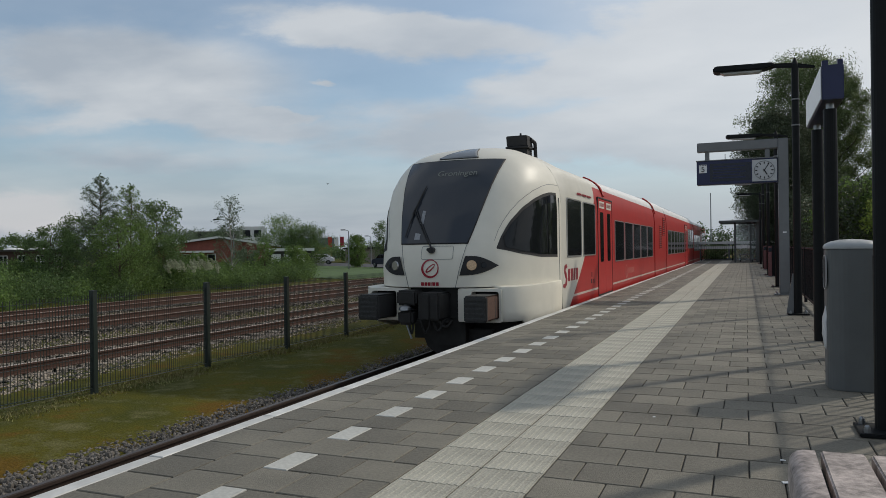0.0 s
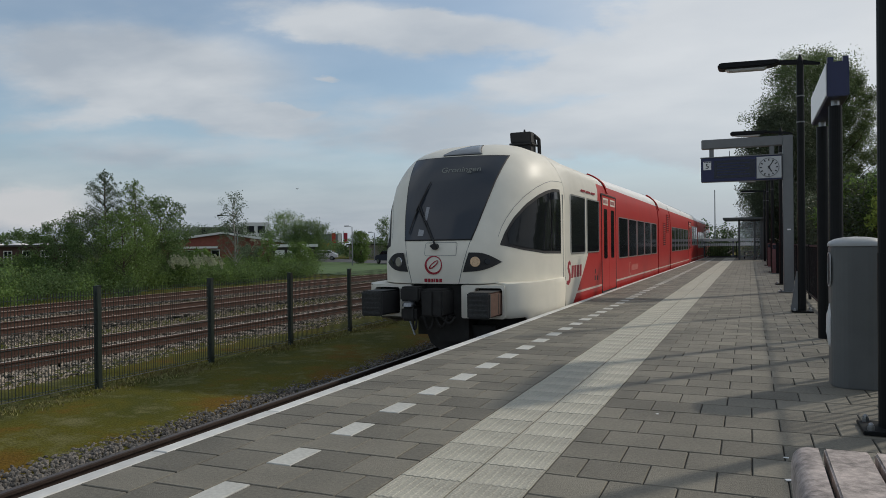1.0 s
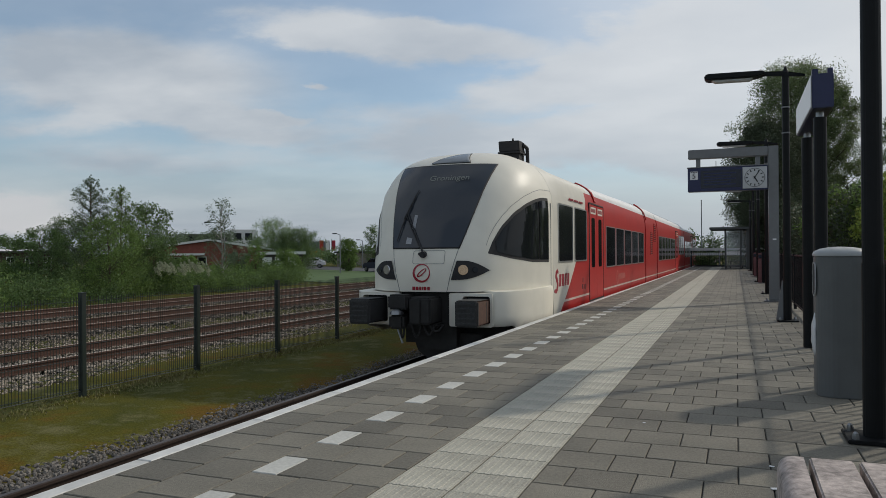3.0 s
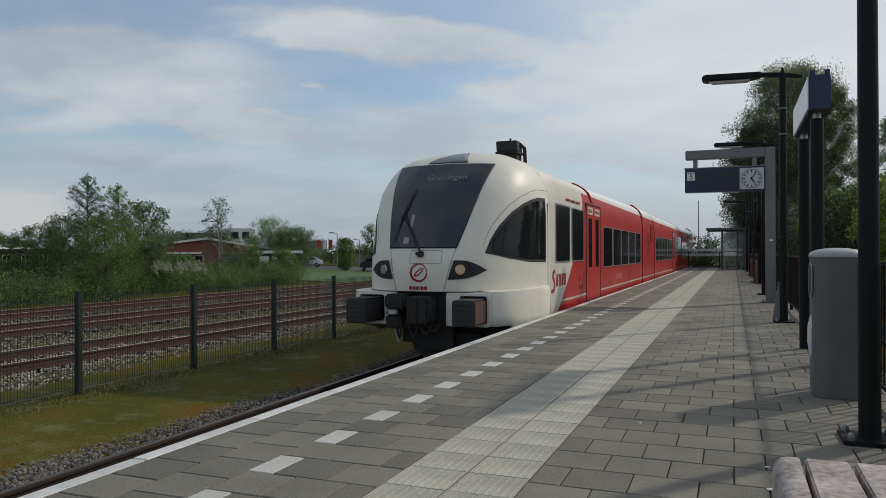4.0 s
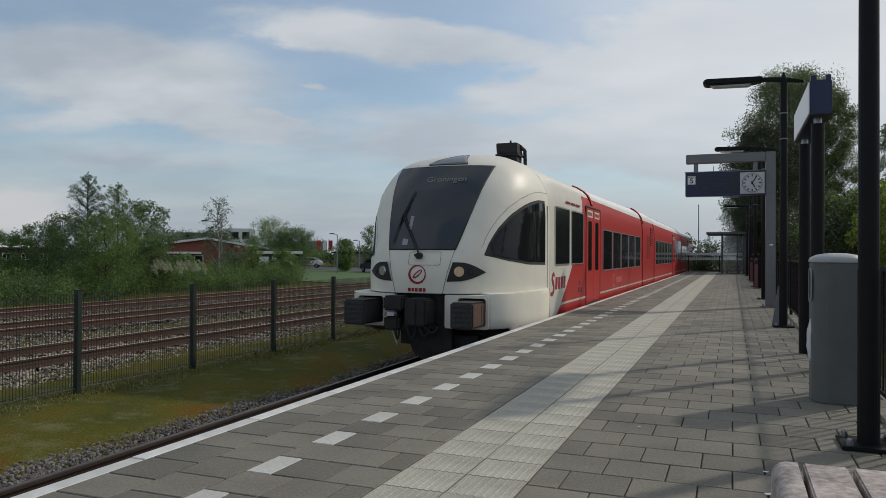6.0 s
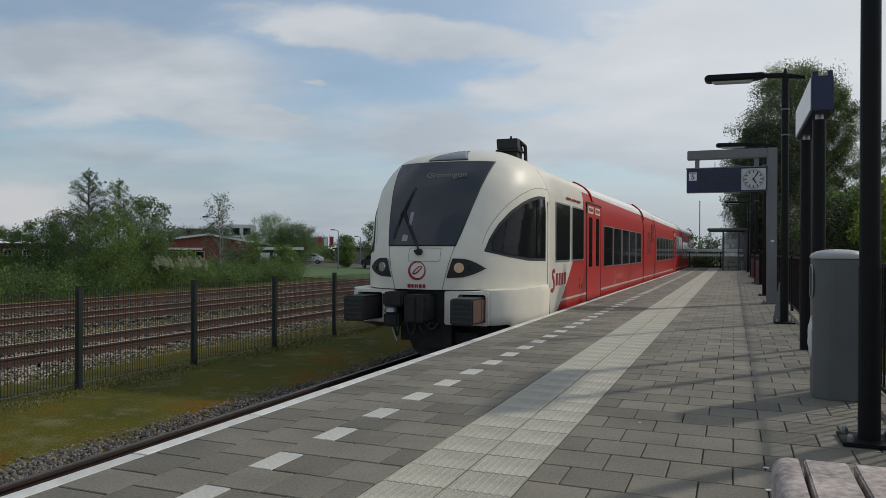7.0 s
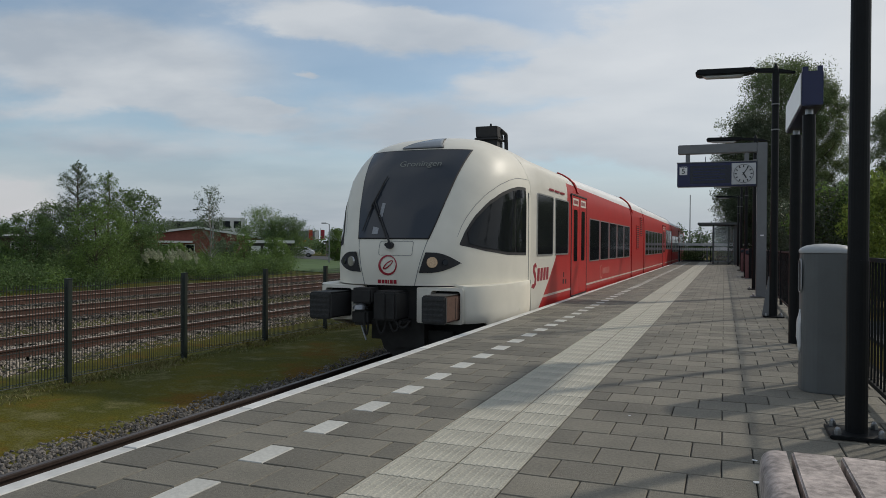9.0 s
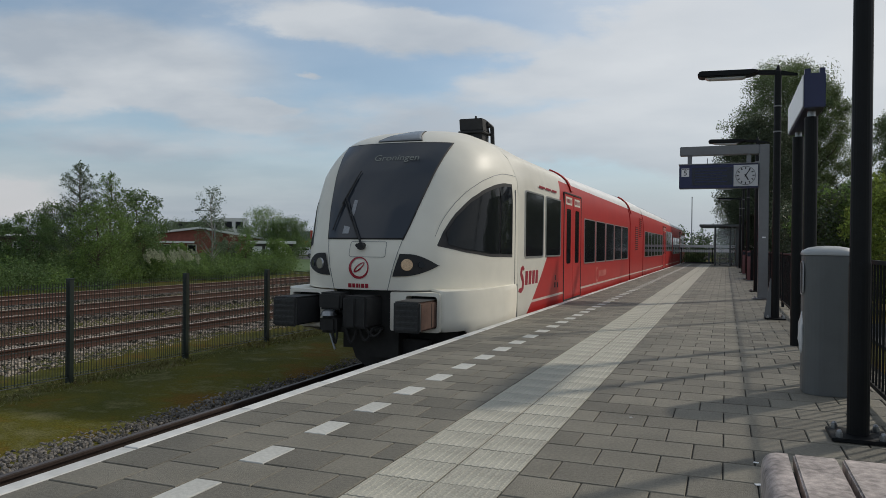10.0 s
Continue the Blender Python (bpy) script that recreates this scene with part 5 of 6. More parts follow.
def shelter():
    t = thing("waiting_shelter", "glazed waiting shelter with flat roof", "shelter", at=(0, 47, 0))
    rf = box(1.45, 3.95, -0.3, 3.4, 2.36, 2.50, 0.02)
    part("roof", rf, M["shelter_steel"], t, "flat gray roof")
    for x in (2.33, 3.2):
        for y in (0.0, 3.0):
            part("post", box(x - 0.04, x + 0.04, y - 0.04, y + 0.04, 0, 2.36), M["shelter_steel"], t)
    part("side_wall", box(3.5, 3.86, 0, 3.0, 0.0, 2.36), M["shelter_steel"], t)
    for x0, x1 in ((2.38, 3.15), (3.25, 3.49)):
        g = part("pane", box(x0, x1, -0.01, 0.0, 0.15, 2.25), M["clear"], t, "clear glass pane")
        g.visible_shadow = False
    for i in range(12):
        part("stripe", box(2.42 + i * 0.06, 2.455 + i * 0.06, -0.014, -0.0105, 0.85, 1.05), M["sign_white"], t)
    part("seat", box(2.5, 3.4, 2.2, 2.6, 0.42, 0.46, 0.01), M["black_steel"], t)
    for x in (2.6, 3.3):
        part("leg", box(x - 0.03, x + 0.03, 2.35, 2.45, 0, 0.42), M["black_steel"], t)


shelter()


# ---- mesh fence between the tracks ----
def mesh_fence():
    t = thing("mesh_fence", "dark green wire mesh fence with square posts", "fence", kind="structure")
    x, gap, top = -5.77, 2.41, 0.50
    wires_v, wires_f = [], []
    r = 0.003
    n = 0

    def wire(a, b, rr=r):
        k = len(wires_v)
        for (p, q) in ((-rr, -rr), (rr, -rr), (rr, rr), (-rr, rr)):
            for e in (a, b):
                if a[2] != b[2]:
                    wires_v.append((e[0] + p, e[1] + q, e[2]))
                else:
                    wires_v.append((e[0] + p, e[1], e[2] + q))
        wires_f.extend([(k + 2 * i, k + (2 * i + 2) % 8, k + (2 * i + 3) % 8, k + 2 * i + 1) for i in range(4)])
    for i in range(49):
        wire((x, 0.05 + i * (gap - 0.1) / 48, GZ + 0.08), (x, 0.05 + i * (gap - 0.1) / 48, top - 0.02))
    for k in range(7):
        z = GZ + 0.12 + k * (top - GZ - 0.2) / 6
        for d in (-0.006, 0.006):
            wire((x + d, 0.03, z), (x + d, gap - 0.03, z), 0.003)
    wm = pydata("wire_panel", wires_v, wires_f, M["fence"])
    pm = mesh_of(box(x - 0.04, x + 0.04, -0.04, 0.04, GZ - 0.05, top + 0.03, 0.004), "post")
    pm.materials.append(M["fence"])
    cm = mesh_of(box(x - 0.044, x + 0.044, -0.044, 0.044, top + 0.03, top + 0.045, 0.004), "post_cap")
    cm.materials.append(M["fence"])
    # bottom wire in galvanised gray, not green: caught light put into the colour
    bw = mesh_of(cyl((x, 0.04, GZ + 0.085), (x, gap - 0.04, GZ + 0.085), 0.006, n=6), "bottom_wire")
    bw.materials.append(M["galv"])
    y = 7.87 - 3 * gap
    while y < 62:
        part("bottom_wire", bw, M["galv"], t, "bottom wire paled for the light it catches", m=pose(0, y, 0))
        p = part("post", pm, M["fence"], t, m=pose(0, y, 0))
        part("post_cap", cm, M["fence"], p)
        part("wire_panel", wm, M["fence"], t, "welded wire mesh", m=pose(0, y, 0))
        y += gap


mesh_fence()


# ---- plants ----
def leaf_cloud(name, clumps, per, leaf, material, rng, parent=None, stretch=1.3, droop=0.3):
    """Leaves as small folded quads gathered in clumps (x, y, z, radius)."""
    vs, fs = [], []
    for cx, cy, cz, cr in clumps:
        for _ in range(per):
            while True:
                p = (rng.gauss(0, 0.5), rng.gauss(0, 0.5), rng.gauss(0, 0.42))
                if p[0] ** 2 + p[1] ** 2 + p[2] ** 2 < 0.85:
                    break
            c = Vector((cx + p[0] * cr, cy + p[1] * cr, cz + p[2] * cr))
            s = leaf * rng.uniform(0.6, 1.35)
            a = Vector((rng.uniform(-1, 1), rng.uniform(-1, 1), rng.uniform(-1, 0.5) - droop)).normalized()
            b = a.cross(Vector((rng.uniform(-1, 1), rng.uniform(-1, 1), rng.uniform(-1, 1)))).normalized()
            n = a.cross(b) * s * 0.25
            k = len(vs)
            vs += [c - a * s * stretch * 0.5, c + b * s * 0.45 + n, c + a * s * stretch * 0.5, c - b * s * 0.45 + n]
            fs += [(k, k + 1, k + 2), (k, k + 2, k + 3)]
    me = pydata(name, [tuple(v) for v in vs], fs, material)
    return part(name, me, material, parent)


def limb(bm, p0, p1, r0, r1, rng, segs=4, wob=0.06, n=7):
    p0, p1 = Vector(p0), Vector(p1)
    ln = (p1 - p0).length
    prev = p0
    pr = r0
    for k in range(1, segs + 1):
        t = k / segs
        q = p0.lerp(p1, t) + (Vector((rng.uniform(-1, 1), rng.uniform(-1, 1), rng.uniform(-0.5, 0.5))) * ln * wob if k < segs else Vector())
        r = r0 + (r1 - r0) * t
        cyl(prev, q, pr, r, n, bm=bm)
        prev, pr = q, r


def tree(x, y, z, height, radius, shape, leafm, label, seed, clumps=60, per=90, leaf=0.16, bark="bark", bare=0.15, name="tree", clump=0.30):
    rng = random.Random(seed)
    t = thing(name, label, name if name in ("tree", "shrub") else "tree", "", (x, y, z))
    bm = bmesh.new()
    pts = []
    for i in range(clumps):
        u = bare + (1 - bare) * (i + rng.random()) / clumps
        if shape == "cone":
            r = radius * (1 - u) ** 0.95 * (0.6 + 0.4 * min(1, (u - bare) * 5)) + 0.02 * radius
        elif shape == "oval":
            r = radius * math.sqrt(max(0.03, 1 - ((u - 0.55) / 0.5) ** 2))
        else:
            r = radius * max(0.12, (1 - abs(u - 0.55) * 1.2)) ** 0.6
        a = i * 2.39996 + rng.uniform(-0.5, 0.5)
        rr = r * math.sqrt(rng.uniform(0.05, 1)) * rng.uniform(0.8, 1.15)
        pts.append((rr * math.cos(a), rr * math.sin(a), u * height, radius * (clump if shape != "cone" else 0.12) * rng.uniform(0.7, 1.3) * (1.0 if shape != "cone" else max(0.25, 1.0 - u))))
    tr = max(0.03, height * 0.014)
    if shape == "cone":
        # feathery: rising boughs with tufts strung along them
        pts = []
        for i in range(clumps):
            u = 0.10 + 0.86 * (i + rng.random()) / clumps
            a = i * 2.39996 + rng.uniform(-0.6, 0.6)
            ln = radius * (1.04 - u) ** 0.75 * rng.uniform(0.55, 1.15)
            rise = rng.uniform(0.35, 0.8) * ln
            end = (ln * math.cos(a), ln * math.sin(a), min(height * 0.99, u * height + rise))
            limb(bm, (0, 0, u * height), end, tr * 0.22, tr * 0.05, rng, 3, 0.05, 5)
            n = max(3, int(ln / 0.13))
            for k in range(n):
                f = 0.2 + 0.85 * (k + 0.5) / n
                pts.append((end[0] * f + rng.gauss(0, 0.06), end[1] * f + rng.gauss(0, 0.06), u * height + rise * f + rng.gauss(0, 0.07), rng.uniform(0.16, 0.28) * (1.15 - 0.6 * u)))
        for k in range(14):
            pts.append((rng.gauss(0, 0.05), rng.gauss(0, 0.05), height * (0.84 + 0.17 * k / 13), 0.11 - 0.006 * k))
    limb(bm, (0, 0, -0.1), (rng.uniform(-0.1, 0.1) * radius, rng.uniform(-0.1, 0.1) * radius, height * 0.93), tr, tr * 0.15, rng, 6, 0.012, 8)
    for i in range(0, 0 if shape == "cone" else clumps, max(1, clumps // 26)):
        px, py, pz, _ = pts[i]
        limb(bm, (0, 0, max(bare * height * 0.6, pz - 0.9 * math.hypot(px, py) - 0.2)), (px, py, pz), tr * 0.32, tr * 0.06, rng, 3, 0.06, 5)
    part("trunk", bm, M[bark], t, "branching trunk")
    leaf_cloud("crown", pts, per, leaf, M[leafm], rng, t)
    return t


def at_view(slope, y):
    return EYE[0] + slope * y, y


# bank of trees beyond the sidings; slope is sideways run per metre ahead
for slope, y, h, r, shape, lm, lab, cl, per, lf, bk in (
        (-1.085, 27, 5.9, 2.2, "cone", "leaf_c", "slender gray-green tree with a pointed feathery crown", 84, 26, 0.042, "bark"),
        (-1.015, 28, 5.45, 2.1, "cone", "leaf_a", "slender fresh green tree with a pointed crown", 78, 26, 0.042, "bark"),
        (-1.04, 25, 3.6, 1.4, "oval", "leaf_a", "bushy light green tree on the bank", 90, 110, 0.060, "bark"),
        (-1.15, 28, 3.9, 1.4, "oval", "leaf_b", "dark green tree with a dense crown", 80, 100, 0.065, "bark"),
        (-0.955, 31, 4.7, 1.5, "oval", "leaf_b", "round dark green tree on the bank", 80, 110, 0.075, "bark"),
        (-0.94, 30, 2.7, 1.2, "oval", "leaf_b", "low dark green tree on the bank", 50, 120, 0.07, "bark"),
        (-1.21, 26, 3.3, 1.4, "oval", "leaf_b", "spreading dark green shrub tree beside the siding", 70, 110, 0.065, "bark"),
        (-1.29, 25, 1.7, 1.2, "oval", "leaf_a", "fresh green shrub tree beside the siding", 60, 100, 0.06, "bark"),
        (-1.38, 24, 1.5, 1.4, "oval", "leaf_b", "low dark shrub tree beside the siding", 50, 100, 0.065, "bark"),
        (-1.55, 25, 1.6, 1.5, "oval", "leaf_b", "low dark shrub tree beside the siding", 50, 100, 0.065, "bark"),
        (-0.796, 36, 5.3, 0.95, "oval", "leaf_c", "young birch with a thin airy crown", 90, 26, 0.060, "bark_pale"),
        (-0.695, 80, 6.3, 2.9, "oval", "leaf_a", "open fresh green tree with thin crown", 130, 80, 0.10, "bark"),
        (-0.642, 78, 5.0, 2.7, "oval", "leaf_b", "dark green tree with a ragged top", 120, 90, 0.10, "bark"),
        (-0.668, 77, 4.7, 2.6, "oval", "leaf_b", "broad dark green tree behind the bushes", 120, 90, 0.10, "bark"),
        (-0.668, 44, 2.2, 1.2, "oval", "leaf_a", "fresh green tree among the low bushes", 60, 80, 0.08, "bark"),
        (-0.865, 43, 1.9, 1.0, "oval", "leaf_a", "fresh green bush before the house", 50, 100, 0.08, "bark"),
        (-0.765, 42, 2.1, 1.1, "oval", "leaf_c", "gray-green bush before the house", 50, 100, 0.08, "bark"),
        (-0.728, 40, 2.5, 0.8, "oval", "leaf_a", "low green tree among the bushes", 40, 60, 0.075, "bark")):
    _x, _y = at_view(slope, y)
    tree(_x, _y, GZ, h, r, shape, lm, lab, int(-slope * 1000 + y), cl, per, lf, bk, 0.3 if bk == "bark_pale" else 0.06)


def bank():
    """Brambles and low growth along the far siding, too tangled to count."""
    rng = random.Random(11)
    for lm, count, seed, lab in (("leaf_b", 260, 1, "tangled dark green brambles along the siding"), ("leaf_a", 260, 2, "fresh green weeds along the siding")):
        cl = []
        rng = random.Random(seed)
        for _ in range(count):
            y = rng.uniform(12, 60)
            front = -21.0 - 0.10 * (y - 12) - 1.5 * noise.noise(Vector((0, y * 0.2, 0)))
            d = rng.random() ** 1.3 * 7
            hgt = min(1.0, 0.35 + d / 3) * (1.15 + 0.6 * noise.noise(Vector((d * 0.5, y * 0.25, 3))))
            if (front - d - EYE[0]) / y > -0.645:
                continue
            if y > 48:
                hgt *= max(0.25, 1 - (y - 48) / 9)
            cl.append((front - d, y, GZ + hgt * rng.uniform(0.25, 0.85), rng.uniform(0.6, 1.1)))
        ob = leaf_cloud("bramble_bank", cl, 260, 0.075, M[lm], rng)
        tagged(ob, lab, "undergrowth", kind="stuff")
    cl = []
    for _ in range(48):
        y = rng.uniform(26, 31)
        a = rng.uniform(0.825, 0.945)
        top = GZ + 1.55 + 0.35 * noise.noise(Vector((a * 40, y * 0.5, 2))) - 3.0 * max(0, abs(a - 0.88) - 0.035)
        h = rng.uniform(0.15, 0.35)
        for k in range(4):
            cl.append((EYE[0] - a * y + 0.05 * k, y, top - h * k / 3, 0.05 + 0.022 * k))
    for _ in range(12):
        y = rng.uniform(40, 44)
        cl.append((EYE[0] - rng.uniform(0.73, 0.77) * y, y, GZ + rng.uniform(1.5, 2.6), 0.3))
    s = leaf_cloud("blossom", cl, 26, 0.05, M["blossom"], rng)
    tagged(s, "pale flowering shrubs above the brambles", "shrub", kind="stuff")
    cl = []
    for _ in range(230):
        a = rng.uniform(-1.9, -0.45)
        y = rng.uniform(95, 125)
        cl.append((a * y, y, GZ + rng.uniform(0.3, 1.0) * (2.3 + 1.2 * noise.noise(Vector((a * 9, 0, 0)))), 1.5))
    for _ in range(110):
        a = rng.uniform(-1.75, -1.1)
        y = rng.uniform(80, 90)
        cl.append((a * y, y, GZ + rng.uniform(0.4, 1.0) * (4.6 + 2.2 * noise.noise(Vector((a * 16, 0, 7)))), 1.1))
    tagged(leaf_cloud("far_wood", cl, 110, 0.26, M["leaf_b"], rng), "distant dark green trees", "trees", kind="stuff")
    cl = []
    for _ in range(110):
        a = rng.uniform(-0.93, -0.66)
        y = rng.uniform(84, 100)
        cl.append((a * y, y, GZ + rng.uniform(0.3, 1.0) * (4.3 + 1.6 * noise.noise(Vector((a * 14, 0, 4)))), 1.2))
    for _ in range(90):
        a = rng.uniform(-0.95, -0.775)
        y = rng.uniform(92, 104)
        cl.append((EYE[0] + a * y, y, GZ + rng.uniform(0.5, 1.0) * (5.6 + 1.6 * noise.noise(Vector((a * 18, 0, 9)))), 1.0))
    tagged(leaf_cloud("far_wood", cl, 90, 0.16, M["leaf_c"], rng), "distant gray-green trees behind the house", "trees", kind="stuff")
    cl = []
    for _ in range(60):
        a = rng.uniform(-0.55, 0.4)
        y = rng.uniform(110, 150)
        cl.append((a * y, y, GZ + rng.uniform(0.3, 1.0) * 3.4, 1.8))
    tagged(leaf_cloud("far_wood", cl, 90, 0.40, M["leaf_c"], rng), "distant gray-green trees", "trees", kind="stuff")


bank()

# tall trees and bushes behind the platform
for x, y, h, r, lm, lab, cl, per, lf in (
        (7.6, 68, 17.3, 4.7, "leaf_w", "tall willow with dark hanging foliage", 460, 230, 0.095),
        (9.7, 67, 15.6, 2.9, "leaf_w", "tall willow with gray-green foliage", 260, 230, 0.095),
        (15.6, 64, 12.6, 3.0, "leaf_w", "tall gray-green tree behind the platform", 300, 220, 0.09),
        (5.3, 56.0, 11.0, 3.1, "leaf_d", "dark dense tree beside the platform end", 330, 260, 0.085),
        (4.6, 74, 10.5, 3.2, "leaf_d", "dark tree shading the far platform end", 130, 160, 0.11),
        (9.4, 40, 5.2, 2.2, "leaf_b", "dense dark green tree behind the railing", 120, 140, 0.09)):
    tree(x, y, GZ, h, r, "oval", lm, lab, int(x * 100), cl, per, lf, "bark", 0.10, clump=0.24)
for x, y, h, r, lm in ((9.6, 25, 4.9, 1.7, "leaf_y"), (11.8, 24, 5.6, 2.0, "leaf_y"), (13.8, 25, 6.4, 2.2, "leaf_a"), (8.2, 28, 4.4, 1.6, "leaf_y"), (6.8, 31, 4.2, 1.4, "leaf_a"), (15.5, 27, 7.2, 2.2, "leaf_a")):
    tree(x, y, GZ, h, r, "oval", lm, "sunlit yellow-green shrub tree behind the platform", int(x * 77), 90, 140, 0.085, "bark", 0.08)


def hedge():
    rng = random.Random(21)
    cl = [(4.9 + rng.uniform(0, 1.2), rng.uniform(20, 52), GZ + rng.uniform(0.2, 1.5), 0.6) for _ in range(120)]
    for _ in range(230):
        y = rng.uniform(29, 54)
        cl.append((5.6 + rng.uniform(0, 1.8), y, GZ + rng.uniform(0.3, 1.0) * (4.2 + 1.4 * noise.noise(Vector((0, y * 0.4, 3)))), 0.7))
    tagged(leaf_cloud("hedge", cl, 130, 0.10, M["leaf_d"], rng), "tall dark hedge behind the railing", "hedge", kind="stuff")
    cl = [(rng.uniform(-9, 9), rng.uniform(58.5, 61), GZ + rng.uniform(0.2, 1.0) * (2.5 + 0.8 * rng.random()), 0.7) for _ in range(150)]
    tagged(leaf_cloud("hedge", cl, 130, 0.10, M["leaf_b"], rng), "dark hedge beyond the platform end", "hedge", kind="stuff")


hedge()


def grass():
    rng = random.Random(9)
    vs, fs = [], []
    for i in range(26000):
        y = 3.0 + 34 * rng.random() ** 2.0
        x = -5.75 + rng.gauss(0, 0.28)
        d = noise.noise(Vector((x * 0.9, y * 0.6, 5)))
        if rng.random() > 0.55 + d:
            continue
        z = grass_z(x, y) - 0.004
        h = rng.uniform(0.0, 0.035) * (1 + 0.8 * max(0, d))
        a = rng.random() * 6.283
        w = 0.006 + 0.0006 * y
        k = len(vs)
        lx, ly = rng.uniform(-0.03, 0.03), rng.uniform(-0.03, 0.03)
        vs += [(x - w * math.cos(a), y - w * math.sin(a), z), (x + w * math.cos(a), y + w * math.sin(a), z), (x + lx, y + ly, z + h + 0.018)]
        fs.append((k, k + 1, k + 2))
    tagged(new("grass", pydata("grass", vs, fs, M["grass_blade"])), "pale grass tufts along the foot of the fence", "grass", kind="stuff")


grass()


# ---- buildings, road, cars in the distance ----
def gable_hall():
    """Low brick building whose white-edged gable looks over the bank."""
    x0, y0 = at_view(-0.813, 75)
    ang = math.degrees(math.atan2(0.83, 1.0))
    t = thing("house", "low red brick building with white roof edge", "house", at=(x0, y0, GZ), rz=ang)
    prof = [(-7.6, 0), (8.5, 0), (8.5, 2.3), (-0.4, 3.72), (-7.6, 2.75)]
    part("wall", prism(prof, "y", 0, 12), M["brick_far"], t, "red brick gable wall")
    rf = part("roof", prism([(-8.2, 2.72), (-0.4, 3.8), (9.1, 2.25), (9.1, 2.45), (-0.4, 4.0), (-8.2, 2.92)], "y", -0.5, 12.5), M["far_gray"], t, "gray roof")
    part("fascia", prism([(-8.2, 2.70), (-0.4, 3.76), (9.1, 2.2), (9.1, 2.46), (-0.4, 4.02), (-8.2, 2.96)], "y", -0.58, -0.502), M["render_w"], rf, "white roof edge")
    part("canopy", box(-6.8, -1.0, -1.2, -0.003, 1.95, 2.2), M["render_w"], t, "white canopy edge")
    for i in range(4):
        w = part("window", box(-6.4 + i * 1.5, -5.3 + i * 1.5, -0.05, -0.003, 0.6, 1.8), M["render_w"], t)
        part("pane", box(-6.3 + i * 1.5, -5.4 + i * 1.5, -0.07, -0.052, 0.7, 1.7), M["glass"], w)


gable_hall()


def low_hall():
    x0, y0 = at_view(-1.42, 52)
    t = thing("school_building", "long low dark brick building with white-framed windows", "building", at=(x0, y0, GZ), rz=54)
    part("wall", box(-16, 9, 0, 9, 0, 2.35), M["brick_dark"], t, "dark brown brick wall")
    part("roof", box(-16.4, 9.4, -0.4, 9.4, 2.35, 2.55), M["far_dark"], t, "dark flat roof edge")
    for i in range(10):
        bm = bmesh.new()
        bmesh.ops.create_uvsphere(bm, u_segments=16, v_segments=8, radius=1.0, matrix=Matrix.Translation((-15 + i * 2.3, 1.6, 2.55)) @ Matrix.Diagonal((1.0, 1.0, 0.22, 1)))
        part("skylight", bm, M["render_w"], t, "white dome skylight", smooth=True)
    for i in range(14):
        c = -15.2 + i * 1.72
        w = part("window", ring([(c, 0.5), (c + 0.8, 0.5), (c + 0.8, 1.95), (c, 1.95)], [(c + 0.07, 0.57), (c + 0.73, 0.57), (c + 0.73, 1.88), (c + 0.07, 1.88)], "y", -0.04, -0.003), M["render_w"], t, "white window frame")
        for z0, z1 in ((0.57, 1.25), (1.31, 1.88)):
            part("pane", box(c + 0.07, c + 0.37, -0.02, -0.004, z0, z1), M["glass"], w)
            part("pane", box(c + 0.43, c + 0.73, -0.02, -0.004, z0, z1), M["glass"], w)
        part("mullion", box(c + 0.37, c + 0.43, -0.035, -0.004, 0.57, 1.88), M["render_w"], w)
        part("transom", box(c + 0.07, c + 0.73, -0.03, -0.021, 1.25, 1.31), M["render_w"], w)


low_hall()


def flat_block():
    x0, y0 = at_view(-0.782, 120)
    t = thing("apartment_block", "pale flat-roofed block behind the trees", "building", at=(x0, y0, GZ), rz=36)
    part("wall", box(-8.5, 0.395, 0, 8, 0, 6.1), M["far_dark"], t)
    part("top_floor", box(0.4, 5.4, -0.2, 7, 0, 7.0), M["render_w"], t, "pale upper storey")
    for i in range(4):
        part("window", box(-8.0 + i * 2.1, -6.7 + i * 2.1, -0.06, -0.003, 4.4, 5.6), M["glass"], t)
    for i in range(2):
        part("window", box(1.1 + i * 2.1, 2.5 + i * 2.1, -0.26, -0.203, 4.9, 6.3), M["glass"], t)
    x0, y0 = at_view(-0.68, 66)
    s = thing("shed", "low white-fascia pavilion in the trees", "shed", at=(x0, y0, GZ), rz=34)
    part("wall", box(-2.3, 2.3, 0, 4, 0, 2.0), M["far_dark"], s)
    for i in range(3):
        part("window_frame", box(-1.9 + i * 1.3, -0.9 + i * 1.3, -0.05, -0.003, 0.8, 1.7), M["render_w"], s, "white window frame")
    part("roof", box(-2.6, 2.6, -0.4, 4.3, 2.0, 2.3), M["render_w"], s, "white roof edge")


flat_block()


